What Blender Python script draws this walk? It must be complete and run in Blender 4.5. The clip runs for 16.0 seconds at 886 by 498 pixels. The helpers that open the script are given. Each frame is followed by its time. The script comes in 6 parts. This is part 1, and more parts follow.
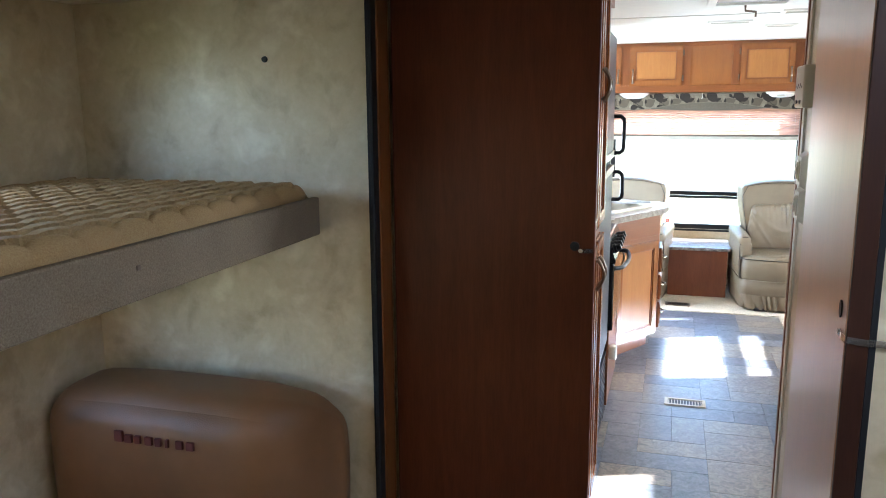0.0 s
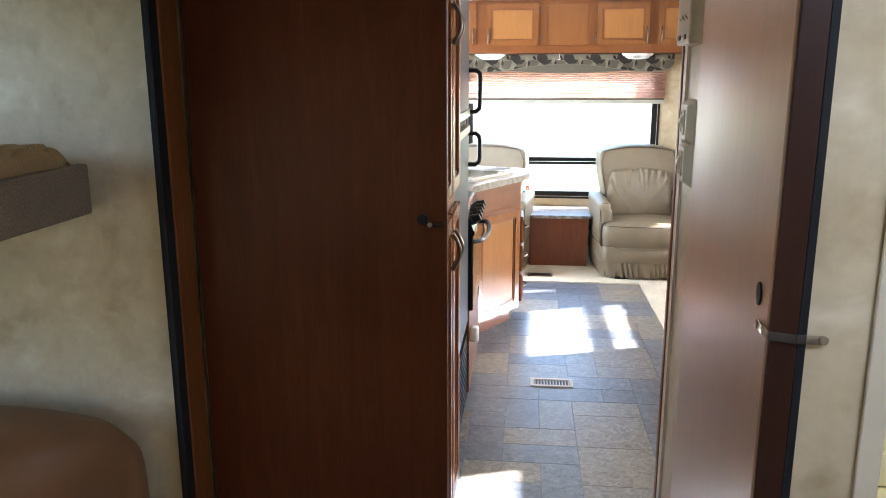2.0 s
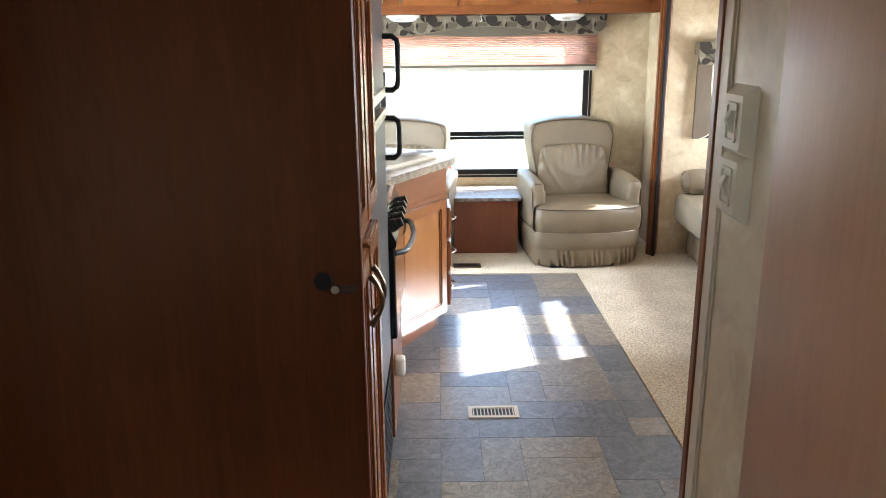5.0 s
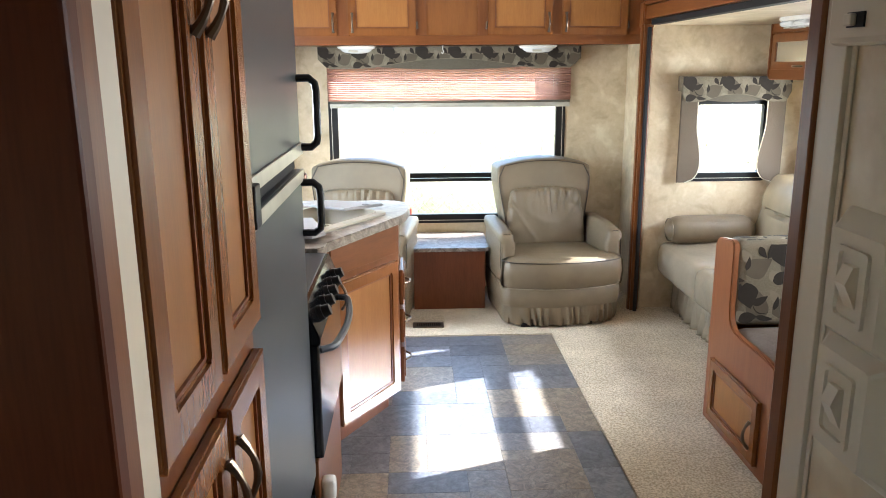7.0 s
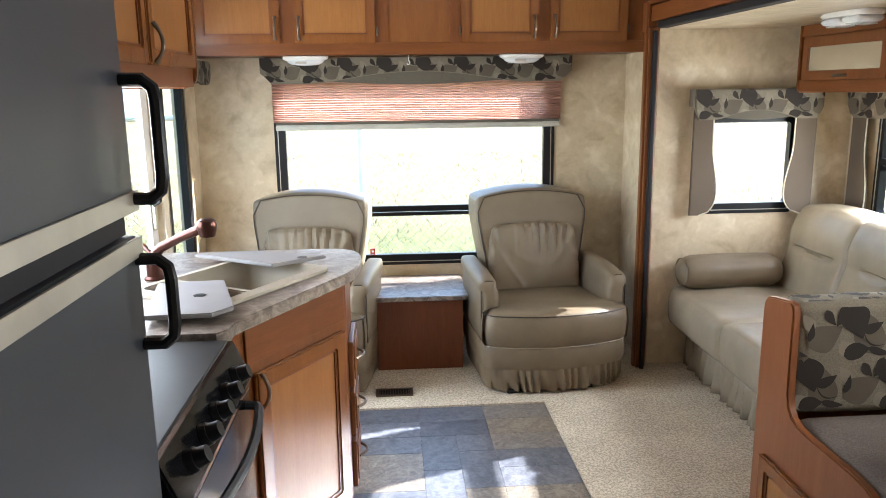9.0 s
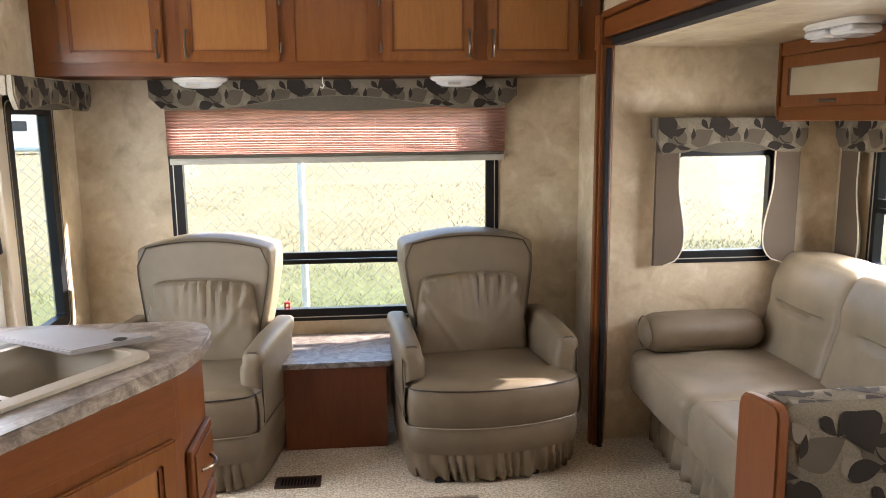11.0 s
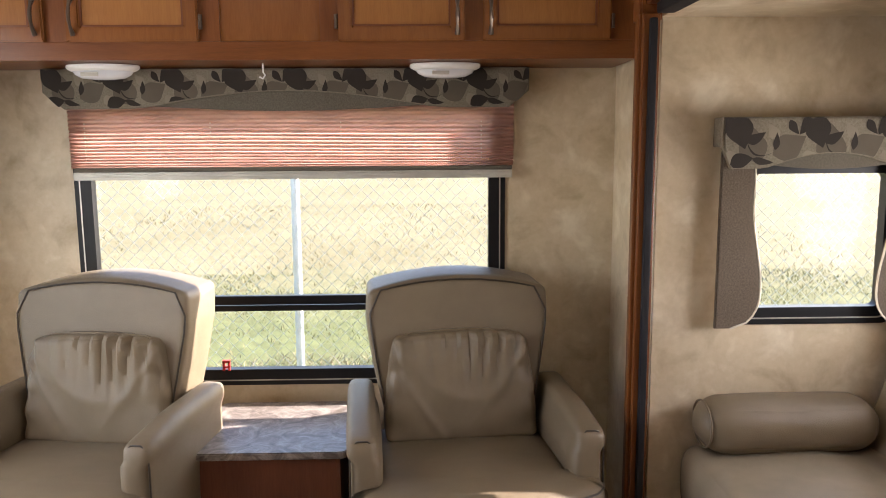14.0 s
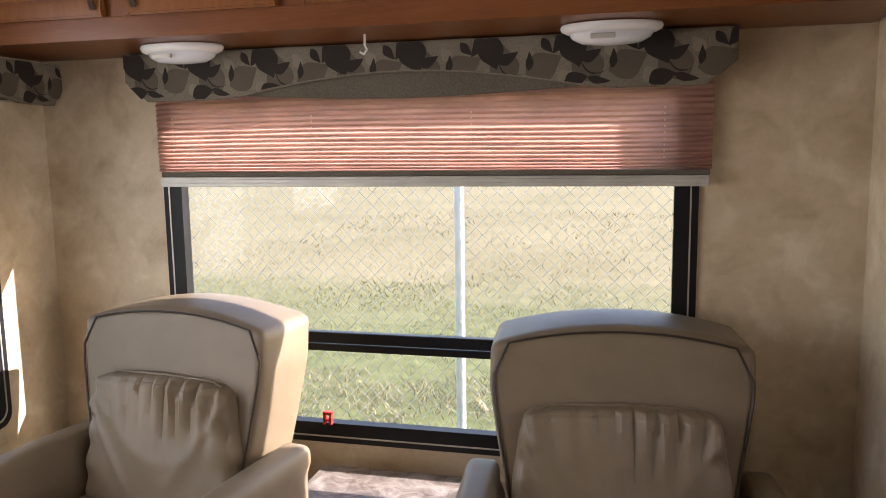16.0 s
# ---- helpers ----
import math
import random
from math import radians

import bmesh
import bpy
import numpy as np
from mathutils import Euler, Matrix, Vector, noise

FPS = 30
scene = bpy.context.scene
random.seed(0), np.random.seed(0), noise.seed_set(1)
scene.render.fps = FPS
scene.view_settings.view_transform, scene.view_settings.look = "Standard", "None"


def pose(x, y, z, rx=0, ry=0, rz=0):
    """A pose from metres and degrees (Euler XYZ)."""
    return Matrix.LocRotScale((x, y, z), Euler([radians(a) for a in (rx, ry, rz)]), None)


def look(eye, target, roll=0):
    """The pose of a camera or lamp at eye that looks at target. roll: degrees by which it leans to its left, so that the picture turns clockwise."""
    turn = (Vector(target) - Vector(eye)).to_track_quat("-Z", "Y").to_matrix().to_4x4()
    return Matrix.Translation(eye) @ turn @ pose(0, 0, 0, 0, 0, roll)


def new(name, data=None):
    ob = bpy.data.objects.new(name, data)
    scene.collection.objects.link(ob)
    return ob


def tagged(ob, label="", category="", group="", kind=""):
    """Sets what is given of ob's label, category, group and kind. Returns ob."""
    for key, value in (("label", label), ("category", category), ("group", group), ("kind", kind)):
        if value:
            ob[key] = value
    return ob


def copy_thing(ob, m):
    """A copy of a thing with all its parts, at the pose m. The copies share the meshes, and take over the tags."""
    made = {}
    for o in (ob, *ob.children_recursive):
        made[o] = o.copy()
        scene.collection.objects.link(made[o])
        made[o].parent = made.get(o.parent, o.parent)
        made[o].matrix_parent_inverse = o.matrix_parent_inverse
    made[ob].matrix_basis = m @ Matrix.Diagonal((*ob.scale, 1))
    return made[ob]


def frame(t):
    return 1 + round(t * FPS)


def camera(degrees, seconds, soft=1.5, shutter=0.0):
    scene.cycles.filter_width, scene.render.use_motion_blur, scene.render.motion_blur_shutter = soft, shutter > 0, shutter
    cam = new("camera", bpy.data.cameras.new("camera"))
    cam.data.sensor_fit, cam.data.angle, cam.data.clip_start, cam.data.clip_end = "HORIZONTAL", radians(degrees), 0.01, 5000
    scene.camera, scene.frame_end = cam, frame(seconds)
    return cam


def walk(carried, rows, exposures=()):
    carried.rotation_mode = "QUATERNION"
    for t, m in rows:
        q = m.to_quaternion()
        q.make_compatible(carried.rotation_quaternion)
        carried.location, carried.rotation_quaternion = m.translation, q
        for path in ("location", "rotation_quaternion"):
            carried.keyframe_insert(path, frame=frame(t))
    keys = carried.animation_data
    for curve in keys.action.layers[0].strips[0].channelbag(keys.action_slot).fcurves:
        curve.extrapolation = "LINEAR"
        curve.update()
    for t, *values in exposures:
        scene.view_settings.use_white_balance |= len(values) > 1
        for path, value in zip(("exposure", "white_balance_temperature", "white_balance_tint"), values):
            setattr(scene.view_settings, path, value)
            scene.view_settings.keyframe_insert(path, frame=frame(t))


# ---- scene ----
cam = camera(60.2, 16.0, soft=0.95)
PATH = [
    (0, (0.162, -0.053, 1.555), (-0.398, 1.832, 1.189), -0.42),
    (0.5, (0.154, -0.020, 1.549), (-0.297, 1.892, 1.174), -0.29),
    (1, (0.139, 0.035, 1.535), (-0.213, 1.965, 1.145), -0.31),
    (1.5, (0.139, 0.189, 1.497), (-0.132, 2.128, 1.086), -0.27),
    (2, (0.145, 0.412, 1.478), (-0.066, 2.351, 1.039), -0.15),
    (2.5, (0.115, 0.548, 1.452), (-0.050, 2.486, 0.987), -0.15),
    (3, (0.063, 0.689, 1.429), (-0.058, 2.623, 0.934), 0.04),
    (3.5, (0.107, 0.888, 1.396), (0.026, 2.817, 0.874), -0.29),
    (5.8, (0.062, 1.289, 1.55), (0.109, 3.217, 1.019), -0.3),
    (6, (0.078, 1.368, 1.554), (0.132, 3.298, 1.032), -0.26),
    (6.5, (0.146, 1.554, 1.541), (0.210, 3.492, 1.051), -0.34),
    (7, (0.183, 1.705, 1.533), (0.261, 3.648, 1.066), -0.35),
    (7.5, (0.181, 1.886, 1.528), (0.273, 3.833, 1.079), -0.37),
    (8, (0.187, 2.078, 1.522), (0.297, 4.027, 1.087), -0.36),
    (8.2, (0.206, 2.167, 1.515), (0.322, 4.116, 1.082), -0.5),
    (10.5, (0.479, 3.023, 1.468), (0.640, 4.984, 1.111), -0.54),
    (11, (0.605, 3.129, 1.472), (0.781, 5.093, 1.132), -0.60),
    (11.5, (0.662, 3.199, 1.448), (0.841, 5.166, 1.133), -0.57),
    (12, (0.676, 3.359, 1.414), (0.859, 5.329, 1.118), -0.48),
    (12.5, (0.732, 3.507, 1.410), (0.907, 5.478, 1.120), -0.45),
    (13, (0.839, 3.682, 1.404), (1.000, 5.655, 1.117), -0.36),
    (13.5, (0.915, 3.848, 1.420), (1.032, 5.823, 1.129), -0.41),
    (14, (0.921, 4.043, 1.409), (0.968, 6.022, 1.120), -0.38),
    (14.5, (0.917, 4.241, 1.425), (0.872, 6.220, 1.137), -0.43),
    (15, (0.958, 4.440, 1.401), (0.795, 6.414, 1.124), -0.54),
    (15.5, (1.020, 4.635, 1.412), (0.712, 6.590, 1.121), -0.71),
    (16, (1.046, 4.780, 1.372), (0.573, 6.705, 1.107), -0.80),
]
EXPOSURES = [(0.0, 4.15, 5200, 7), (1.5, 4.0, 5450, 9), (3.5, 4.06, 5600, 9), (6.0, 3.7, 5700, 9), (8.0, 3.3, 5650, 9), (10.5, 2.75, 6150, 17), (12.5, 2.55, 6350, 19), (14.5, 2.46, 6350, 22), (16.0, 2.2, 6300, 24)]
walk(cam, [(t, look(eye, target, roll)) for t, eye, target, roll in PATH], EXPOSURES)

# ---- world and sun ----
SUN = Vector((1.0, 0.36, 0.53)).normalized()
world = bpy.data.worlds.new("sky")
scene.world = world
world.use_nodes = True
wn = world.node_tree
sky = wn.nodes.new("ShaderNodeTexSky")
sky.sky_type = "NISHITA"
sky.sun_disc = False
sky.sun_elevation = math.asin(SUN.z)
sky.sun_rotation = math.atan2(SUN.x, SUN.y)
sky.air_density, sky.dust_density = 1.0, 2.0
wn.nodes["Background"].inputs["Strength"].default_value = 0.15
wn.links.new(sky.outputs[0], wn.nodes["Background"].inputs["Color"])
sun_data = bpy.data.lights.new("sun", "SUN")
sun_data.energy, sun_data.angle, sun_data.color = 4.6, radians(0.6), (1.0, 0.95, 0.88)
sun = new("sun", sun_data)
sun.matrix_world = look(tuple(SUN * 40), (0, 0, 0))


def window_light(name, at, target, wide, high, watts):
    """Added area lamp standing in for sky light at a window or roof opening."""
    d = bpy.data.lights.new(name, "AREA")
    d.shape, d.size, d.size_y, d.energy, d.color = "RECTANGLE", wide, high, watts, (1.0, 0.97, 0.92)
    ob = new(name, d)
    ob.matrix_world = look(at, target)
    return ob


# Fill lamp at a sink window that is added and never in view.
window_light("fill_light_kitchen", (-0.775, 4.72, 1.22), (0.5, 4.72, 1.05), 0.8, 0.45, 2.2)
# Fill lamp at the unseen dinette slot, turned to brighten the pantry.
window_light("fill_light_dinette", (2.645, 3.75, 1.40), (0.0, 3.05, 1.0), 0.9, 0.30, 4.4)
window_light("sky_light_bunk", (-1.765, 1.34, 1.60), (-0.5, 0.95, 1.3), 0.66, 0.32, 0.14)
window_light("sky_light_bunk_low", (-1.765, 1.34, 0.90), (-0.5, 0.95, 0.7), 0.66, 0.28, 0.035)
# Fill lamp over the bath, at a roof opening that is added and unseen.
window_light("fill_light_bath", (1.10, 0.65, 2.07), (1.10, 0.65, 0.0), 0.58, 0.58, 0.9)
window_light("sky_light_door", (-0.865, 5.765, 1.05), (0.6, 5.765, 0.95), 0.50, 1.45, 3.5)
window_light("sky_light_sofa", (2.635, 5.55, 1.09), (1.2, 5.30, 0.85), 1.0, 0.48, 3.5)


# ---- materials ----
def nodes_of(name):
    m = bpy.data.materials.new(name)
    m.use_nodes = True
    nt = m.node_tree
    return m, nt, nt.nodes["Principled BSDF"]


def ramp(nt, fac, stops):
    r = nt.nodes.new("ShaderNodeValToRGB")
    while len(r.color_ramp.elements) < len(stops):
        r.color_ramp.elements.new(0.5)
    for e, (p, c) in zip(r.color_ramp.elements, stops):
        e.position, e.color = p, (*c, 1)
    nt.links.new(fac, r.inputs[0])
    return r.outputs[0]


def coords(nt, scale=(1, 1, 1), kind="Object"):
    tc = nt.nodes.new("ShaderNodeTexCoord")
    mp = nt.nodes.new("ShaderNodeMapping")
    mp.inputs["Scale"].default_value = scale
    nt.links.new(tc.outputs[kind], mp.inputs[0])
    return mp.outputs[0]


def shifted(nt, vec):
    """Coordinates moved by each object's own random number, so that repeats differ."""
    oi = nt.nodes.new("ShaderNodeObjectInfo")
    add = nt.nodes.new("ShaderNodeVectorMath")
    add.operation = "MULTIPLY_ADD"
    nt.links.new(oi.outputs["Random"], add.inputs[0])
    add.inputs[1].default_value = (7.3, 11.1, 5.7)
    nt.links.new(vec, add.inputs[2])
    return add.outputs[0], oi.outputs["Random"]


def noise_tex(nt, vec, scale, detail=4.0, rough=0.55, distort=0.0):
    n = nt.nodes.new("ShaderNodeTexNoise")
    n.inputs["Scale"].default_value = scale
    n.inputs["Detail"].default_value = detail
    n.inputs["Roughness"].default_value = rough
    n.inputs["Distortion"].default_value = distort
    nt.links.new(vec, n.inputs["Vector"])
    return n.outputs["Fac"]


def blend(nt, fac, a, b, mode="MIX"):
    x = nt.nodes.new("ShaderNodeMix")
    x.data_type, x.blend_type = "RGBA", mode
    for sock, v in ((0, fac), (6, a), (7, b)):
        if isinstance(v, (int, float)):
            x.inputs[sock].default_value = v
        elif isinstance(v, tuple):
            x.inputs[sock].default_value = (*v, 1)
        else:
            nt.links.new(v, x.inputs[sock])
    return x.outputs[2]


def bump(nt, bsdf, height, strength, dist=0.002):
    b = nt.nodes.new("ShaderNodeBump")
    b.inputs["Strength"].default_value, b.inputs["Distance"].default_value = strength, dist
    nt.links.new(height, b.inputs["Height"])
    nt.links.new(b.outputs[0], bsdf.inputs["Normal"])


def plain(name, col, rough=0.5, metal=0.0, vary=0.12, scale=9.0, bumpy=0.1, fine=160.0):
    m, nt, b = nodes_of(name)
    v = coords(nt)
    n = noise_tex(nt, v, scale)
    dark = tuple(c * (1 - vary) for c in col)
    light = tuple(min(1.0, c * (1 + vary)) for c in col)
    nt.links.new(ramp(nt, n, [(0.3, dark), (0.7, light)]), b.inputs["Base Color"])
    b.inputs["Roughness"].default_value, b.inputs["Metallic"].default_value = rough, metal
    if bumpy:
        bump(nt, b, noise_tex(nt, v, fine, 2.0), bumpy, 0.001)
    return m


def wallpaper(name, dark, mid, light):
    m, nt, b = nodes_of(name)
    v = coords(nt)
    big = noise_tex(nt, v, 6.5, 4.0, 0.55, 0.35)
    col = ramp(nt, big, [(0.30, dark), (0.46, mid), (0.54, mid), (0.70, light)])
    fine = noise_tex(nt, v, 26.0, 5.0, 0.65)
    col = blend(nt, 0.22, col, ramp(nt, fine, [(0.3, dark), (0.7, light)]))
    nt.links.new(col, b.inputs["Base Color"])
    b.inputs["Roughness"].default_value = 0.36
    b.inputs["Specular IOR Level"].default_value = 0.4
    bump(nt, b, noise_tex(nt, v, 260.0, 3.0), 0.12, 0.001)
    return m


def wood(name, dark, mid, light, rough=0.33, along=(14, 14, 1.1), bumpy=0.05):
    m, nt, b = nodes_of(name)
    v, rnd = shifted(nt, coords(nt))
    mp = nt.nodes.new("ShaderNodeMapping")
    mp.inputs["Scale"].default_value = along
    nt.links.new(v, mp.inputs[0])
    g = noise_tex(nt, mp.outputs[0], 2.2, 6.0, 0.65, 1.2)
    col = ramp(nt, g, [(0.25, dark), (0.5, mid), (0.78, light)])
    cloud = noise_tex(nt, v, 3.0, 3.0)
    col = blend(nt, 0.35, col, ramp(nt, cloud, [(0.3, dark), (0.7, light)]), "MIX")
    pores = noise_tex(nt, mp.outputs[0], 26.0, 2.0)
    col = blend(nt, 0.18, col, ramp(nt, pores, [(0.35, dark), (0.6, light)]))
    nt.links.new(col, b.inputs["Base Color"])
    b.inputs["Roughness"].default_value = rough
    b.inputs["Specular IOR Level"].default_value = 0.36
    bump(nt, b, pores, bumpy, 0.0005)
    return m


def slate(name):
    m, nt, b = nodes_of(name)
    v, rnd = shifted(nt, coords(nt))
    big = noise_tex(nt, v, 7.0, 9.0, 0.74, 2.6)
    vein = noise_tex(nt, v, 24.0, 7.0, 0.78, 1.5)
    # Slate's own blue-grey, pushed bluer to stand in for reflected sky.
    blue = ramp(nt, big, [(0.34, (0.048, 0.055, 0.072)), (0.46, (0.094, 0.105, 0.132)), (0.56, (0.146, 0.158, 0.190)), (0.70, (0.25, 0.25, 0.262))])
    blue = blend(nt, 0.45, blue, ramp(nt, vein, [(0.40, (0.040, 0.042, 0.052)), (0.62, (0.235, 0.235, 0.245))]))
    tan = ramp(nt, big, [(0.36, (0.105, 0.088, 0.070)), (0.47, (0.26, 0.21, 0.15)), (0.54, (0.135, 0.115, 0.10)), (0.66, (0.42, 0.36, 0.27))])
    tan = blend(nt, 0.45, tan, ramp(nt, vein, [(0.42, (0.075, 0.064, 0.056)), (0.60, (0.40, 0.34, 0.25))]))
    pick = ramp(nt, rnd, [(0.70, (0, 0, 0)), (0.82, (1, 1, 1))])
    col = blend(nt, pick, blue, tan)
    oi_dark = ramp(nt, rnd, [(0.0, (0.75, 0.75, 0.78)), (0.6, (1.15, 1.15, 1.15)), (1.0, (1, 1, 1))])
    col = blend(nt, 1.0, col, oi_dark, "MULTIPLY")
    nt.links.new(col, b.inputs["Base Color"])
    b.inputs["Roughness"].default_value = 0.45
    b.inputs["Specular IOR Level"].default_value = 0.5
    b.inputs["Coat Weight"].default_value = 0.65
    b.inputs["Coat Roughness"].default_value = 0.33
    bump(nt, b, noise_tex(nt, v, 34.0, 5.0, 0.65), 0.12, 0.002)
    return m


def carpet_mat(name, dark, light, pile=190.0, spread=0.18):
    m, nt, b = nodes_of(name)
    v = coords(nt)
    f = noise_tex(nt, v, pile, 3.0, 0.7)
    big = noise_tex(nt, v, 4.0, 4.0)
    col = ramp(nt, f, [(0.5 - spread, dark), (0.5 + spread, light)])
    col = blend(nt, 0.25, col, ramp(nt, big, [(0.35, dark), (0.65, light)]))
    nt.links.new(col, b.inputs["Base Color"])
    b.inputs["Roughness"].default_value = 0.95
    b.inputs["Specular IOR Level"].default_value = 0.1
    bump(nt, b, f, 0.7 if spread < 0.15 else 0.35, 0.007 if spread < 0.15 else 0.002)
    return m


def leather(name, col, rough=0.4):
    m, nt, b = nodes_of(name)
    v = coords(nt)
    big = noise_tex(nt, v, 6.0, 4.0)
    c = ramp(nt, big, [(0.3, tuple(x * 0.88 for x in col)), (0.7, tuple(x * 1.1 for x in col))])
    nt.links.new(c, b.inputs["Base Color"])
    b.inputs["Roughness"].default_value = rough
    b.inputs["Specular IOR Level"].default_value = 0.38
    grain = nt.nodes.new("ShaderNodeTexVoronoi")
    grain.inputs["Scale"].default_value = 420.0
    nt.links.new(v, grain.inputs["Vector"])
    fold = noise_tex(nt, v, 16.0, 3.0, 0.5, 0.8)
    mixh = nt.nodes.new("ShaderNodeMath")
    mixh.operation = "MULTIPLY_ADD"
    nt.links.new(fold, mixh.inputs[0])
    mixh.inputs[1].default_value = 3.0
    nt.links.new(grain.outputs["Distance"], mixh.inputs[2])
    bump(nt, b, mixh.outputs[0], 0.24, 0.0025)
    return m


def laminate(name):
    m, nt, b = nodes_of(name)
    v = coords(nt)
    n = noise_tex(nt, v, 13.0, 8.0, 0.72, 1.4)
    col = ramp(nt, n, [(0.32, (0.070, 0.054, 0.043)), (0.44, (0.150, 0.122, 0.10)), (0.55, (0.26, 0.225, 0.190)), (0.7, (0.44, 0.395, 0.335))])
    nt.links.new(col, b.inputs["Base Color"])
    b.inputs["Roughness"].default_value = 0.3
    return m


def glass_mat(name):
    m = bpy.data.materials.new(name)
    m.use_nodes = True
    nt = m.node_tree
    nt.nodes.clear()
    out = nt.nodes.new("ShaderNodeOutputMaterial")
    mx = nt.nodes.new("ShaderNodeMixShader")
    lw = nt.nodes.new("ShaderNodeLayerWeight")
    lw.inputs["Blend"].default_value = 0.5
    pw = nt.nodes.new("ShaderNodeMath")
    pw.operation = "POWER"
    nt.links.new(lw.outputs["Facing"], pw.inputs[0])
    pw.inputs[1].default_value = 6.0
    fr = nt.nodes.new("ShaderNodeMath")
    fr.operation = "MULTIPLY_ADD"
    nt.links.new(pw.outputs[0], fr.inputs[0])
    fr.inputs[1].default_value, fr.inputs[2].default_value = 0.45, 0.010
    tr = nt.nodes.new("ShaderNodeBsdfTransparent")
    gl = nt.nodes.new("ShaderNodeBsdfGlossy")
    tr.inputs["Color"].default_value = (0.93, 0.95, 0.94, 1)
    gl.inputs["Roughness"].default_value = 0.01
    nt.links.new(fr.outputs[0], mx.inputs[0])
    nt.links.new(tr.outputs[0], mx.inputs[1])
    nt.links.new(gl.outputs[0], mx.inputs[2])
    nt.links.new(mx.outputs[0], out.inputs[0])
    return m


def shade_cloth(name, col, through_share=0.6):
    m = bpy.data.materials.new(name)
    m.use_nodes = True
    nt = m.node_tree
    nt.nodes.clear()
    out = nt.nodes.new("ShaderNodeOutputMaterial")
    mx = nt.nodes.new("ShaderNodeMixShader")
    d = nt.nodes.new("ShaderNodeBsdfDiffuse")
    t = nt.nodes.new("ShaderNodeBsdfTranslucent")
    v = coords(nt, (1, 1, 3))
    n = noise_tex(nt, v, 8.0, 4.0)
    c = ramp(nt, n, [(0.3, tuple(x * 0.85 for x in col)), (0.7, tuple(min(1, x * 1.12) for x in col))])
    nt.links.new(c, d.inputs["Color"])
    nt.links.new(c, t.inputs["Color"])
    mx.inputs[0].default_value = through_share
    nt.links.new(d.outputs[0], mx.inputs[1])
    nt.links.new(t.outputs[0], mx.inputs[2])
    nt.links.new(mx.outputs[0], out.inputs[0])
    return m


def grass_mat(name, near, far, scale, lawn=None):
    m, nt, b = nodes_of(name)
    v = coords(nt)
    sep = nt.nodes.new("ShaderNodeSeparateXYZ")
    nt.links.new(v, sep.inputs[0])
    big = noise_tex(nt, v, scale, 6.0, 0.7)
    fine = noise_tex(nt, v, scale * 18, 4.0, 0.75)
    a = ramp(nt, big, [(0.34, near), (0.6, far)])
    col = blend(nt, 0.55, a, ramp(nt, fine, [(0.3, tuple(x * 0.82 for x in near)), (0.7, tuple(min(1, x * 1.18) for x in far))]))
    if lawn:
        # a mown green strip beside the fence, with a ragged far edge
        at = nt.nodes.new("ShaderNodeMath")
        at.operation = "MULTIPLY_ADD"
        nt.links.new(big, at.inputs[0])
        at.inputs[1].default_value = 5.0
        nt.links.new(sep.outputs[1], at.inputs[2])
        part_of = nt.nodes.new("ShaderNodeMapRange")
        part_of.inputs[1].default_value, part_of.inputs[2].default_value = 15.4, 19.6
        part_of.inputs[3].default_value, part_of.inputs[4].default_value = 0.85, 0.0
        nt.links.new(at.outputs[0], part_of.inputs[0])
        col = blend(nt, part_of.outputs[0], col, ramp(nt, fine, [(0.3, tuple(x * 0.6 for x in lawn)), (0.7, tuple(x * 1.3 for x in lawn))]))
    nt.links.new(col, b.inputs["Base Color"])
    b.inputs["Roughness"].default_value = 0.95
    b.inputs["Specular IOR Level"].default_value = 0.05
    bump(nt, b, fine, 0.25, 0.02)
    return m


M_WALL = wallpaper("wallpaper_beige", (0.40, 0.31, 0.185), (0.58, 0.478, 0.32), (0.75, 0.665, 0.50))
M_CEIL = plain("ceiling_white", (0.80, 0.79, 0.75), 0.6, vary=0.03, bumpy=0.15)
M_WOOD = wood("stained_maple_frame", (0.110, 0.033, 0.008), (0.165, 0.053, 0.013), (0.215, 0.076, 0.020))
M_PANEL = wood("stained_maple_panel", (0.215, 0.082, 0.018), (0.29, 0.118, 0.027), (0.36, 0.158, 0.042), 0.36)
M_PANEL.node_tree.nodes["Principled BSDF"].inputs["Specular IOR Level"].default_value = 0.42
M_WOODH = wood("stained_maple_level", (0.110, 0.033, 0.008), (0.165, 0.053, 0.013), (0.215, 0.076, 0.020), along=(1.1, 14, 14))
M_WOODY = wood("stained_maple_lengthwise", (0.110, 0.033, 0.008), (0.165, 0.053, 0.013), (0.215, 0.076, 0.020), along=(14, 1.1, 14))
M_TABLEW = wood("cherry_laminate", (0.10, 0.028, 0.010), (0.15, 0.046, 0.017), (0.20, 0.066, 0.025), along=(9, 9, 0.8))
M_DOOR = wood("dark_mahogany_panel", (0.056, 0.0135, 0.0044), (0.085, 0.0215, 0.0068), (0.118, 0.0320, 0.0104), 0.38, (9, 9, 0.7))
M_DOOR.node_tree.nodes["Principled BSDF"].inputs["Specular IOR Level"].default_value = 0.16
M_BENCHW = wood("reddish_laminate", (0.165, 0.052, 0.017), (0.215, 0.074, 0.025), (0.265, 0.100, 0.037), along=(8, 8, 0.8))
# Much paler than the left door: reflected light is put into the base colour.
M_DOOR_SHEEN = wood("mahogany_panel_pale_for_sheen", (0.30, 0.152, 0.078), (0.40, 0.210, 0.110), (0.48, 0.265, 0.145), 0.34, (9, 9, 0.7))
M_DOOR_SHEEN.node_tree.nodes["Principled BSDF"].inputs["Specular IOR Level"].default_value = 1.0
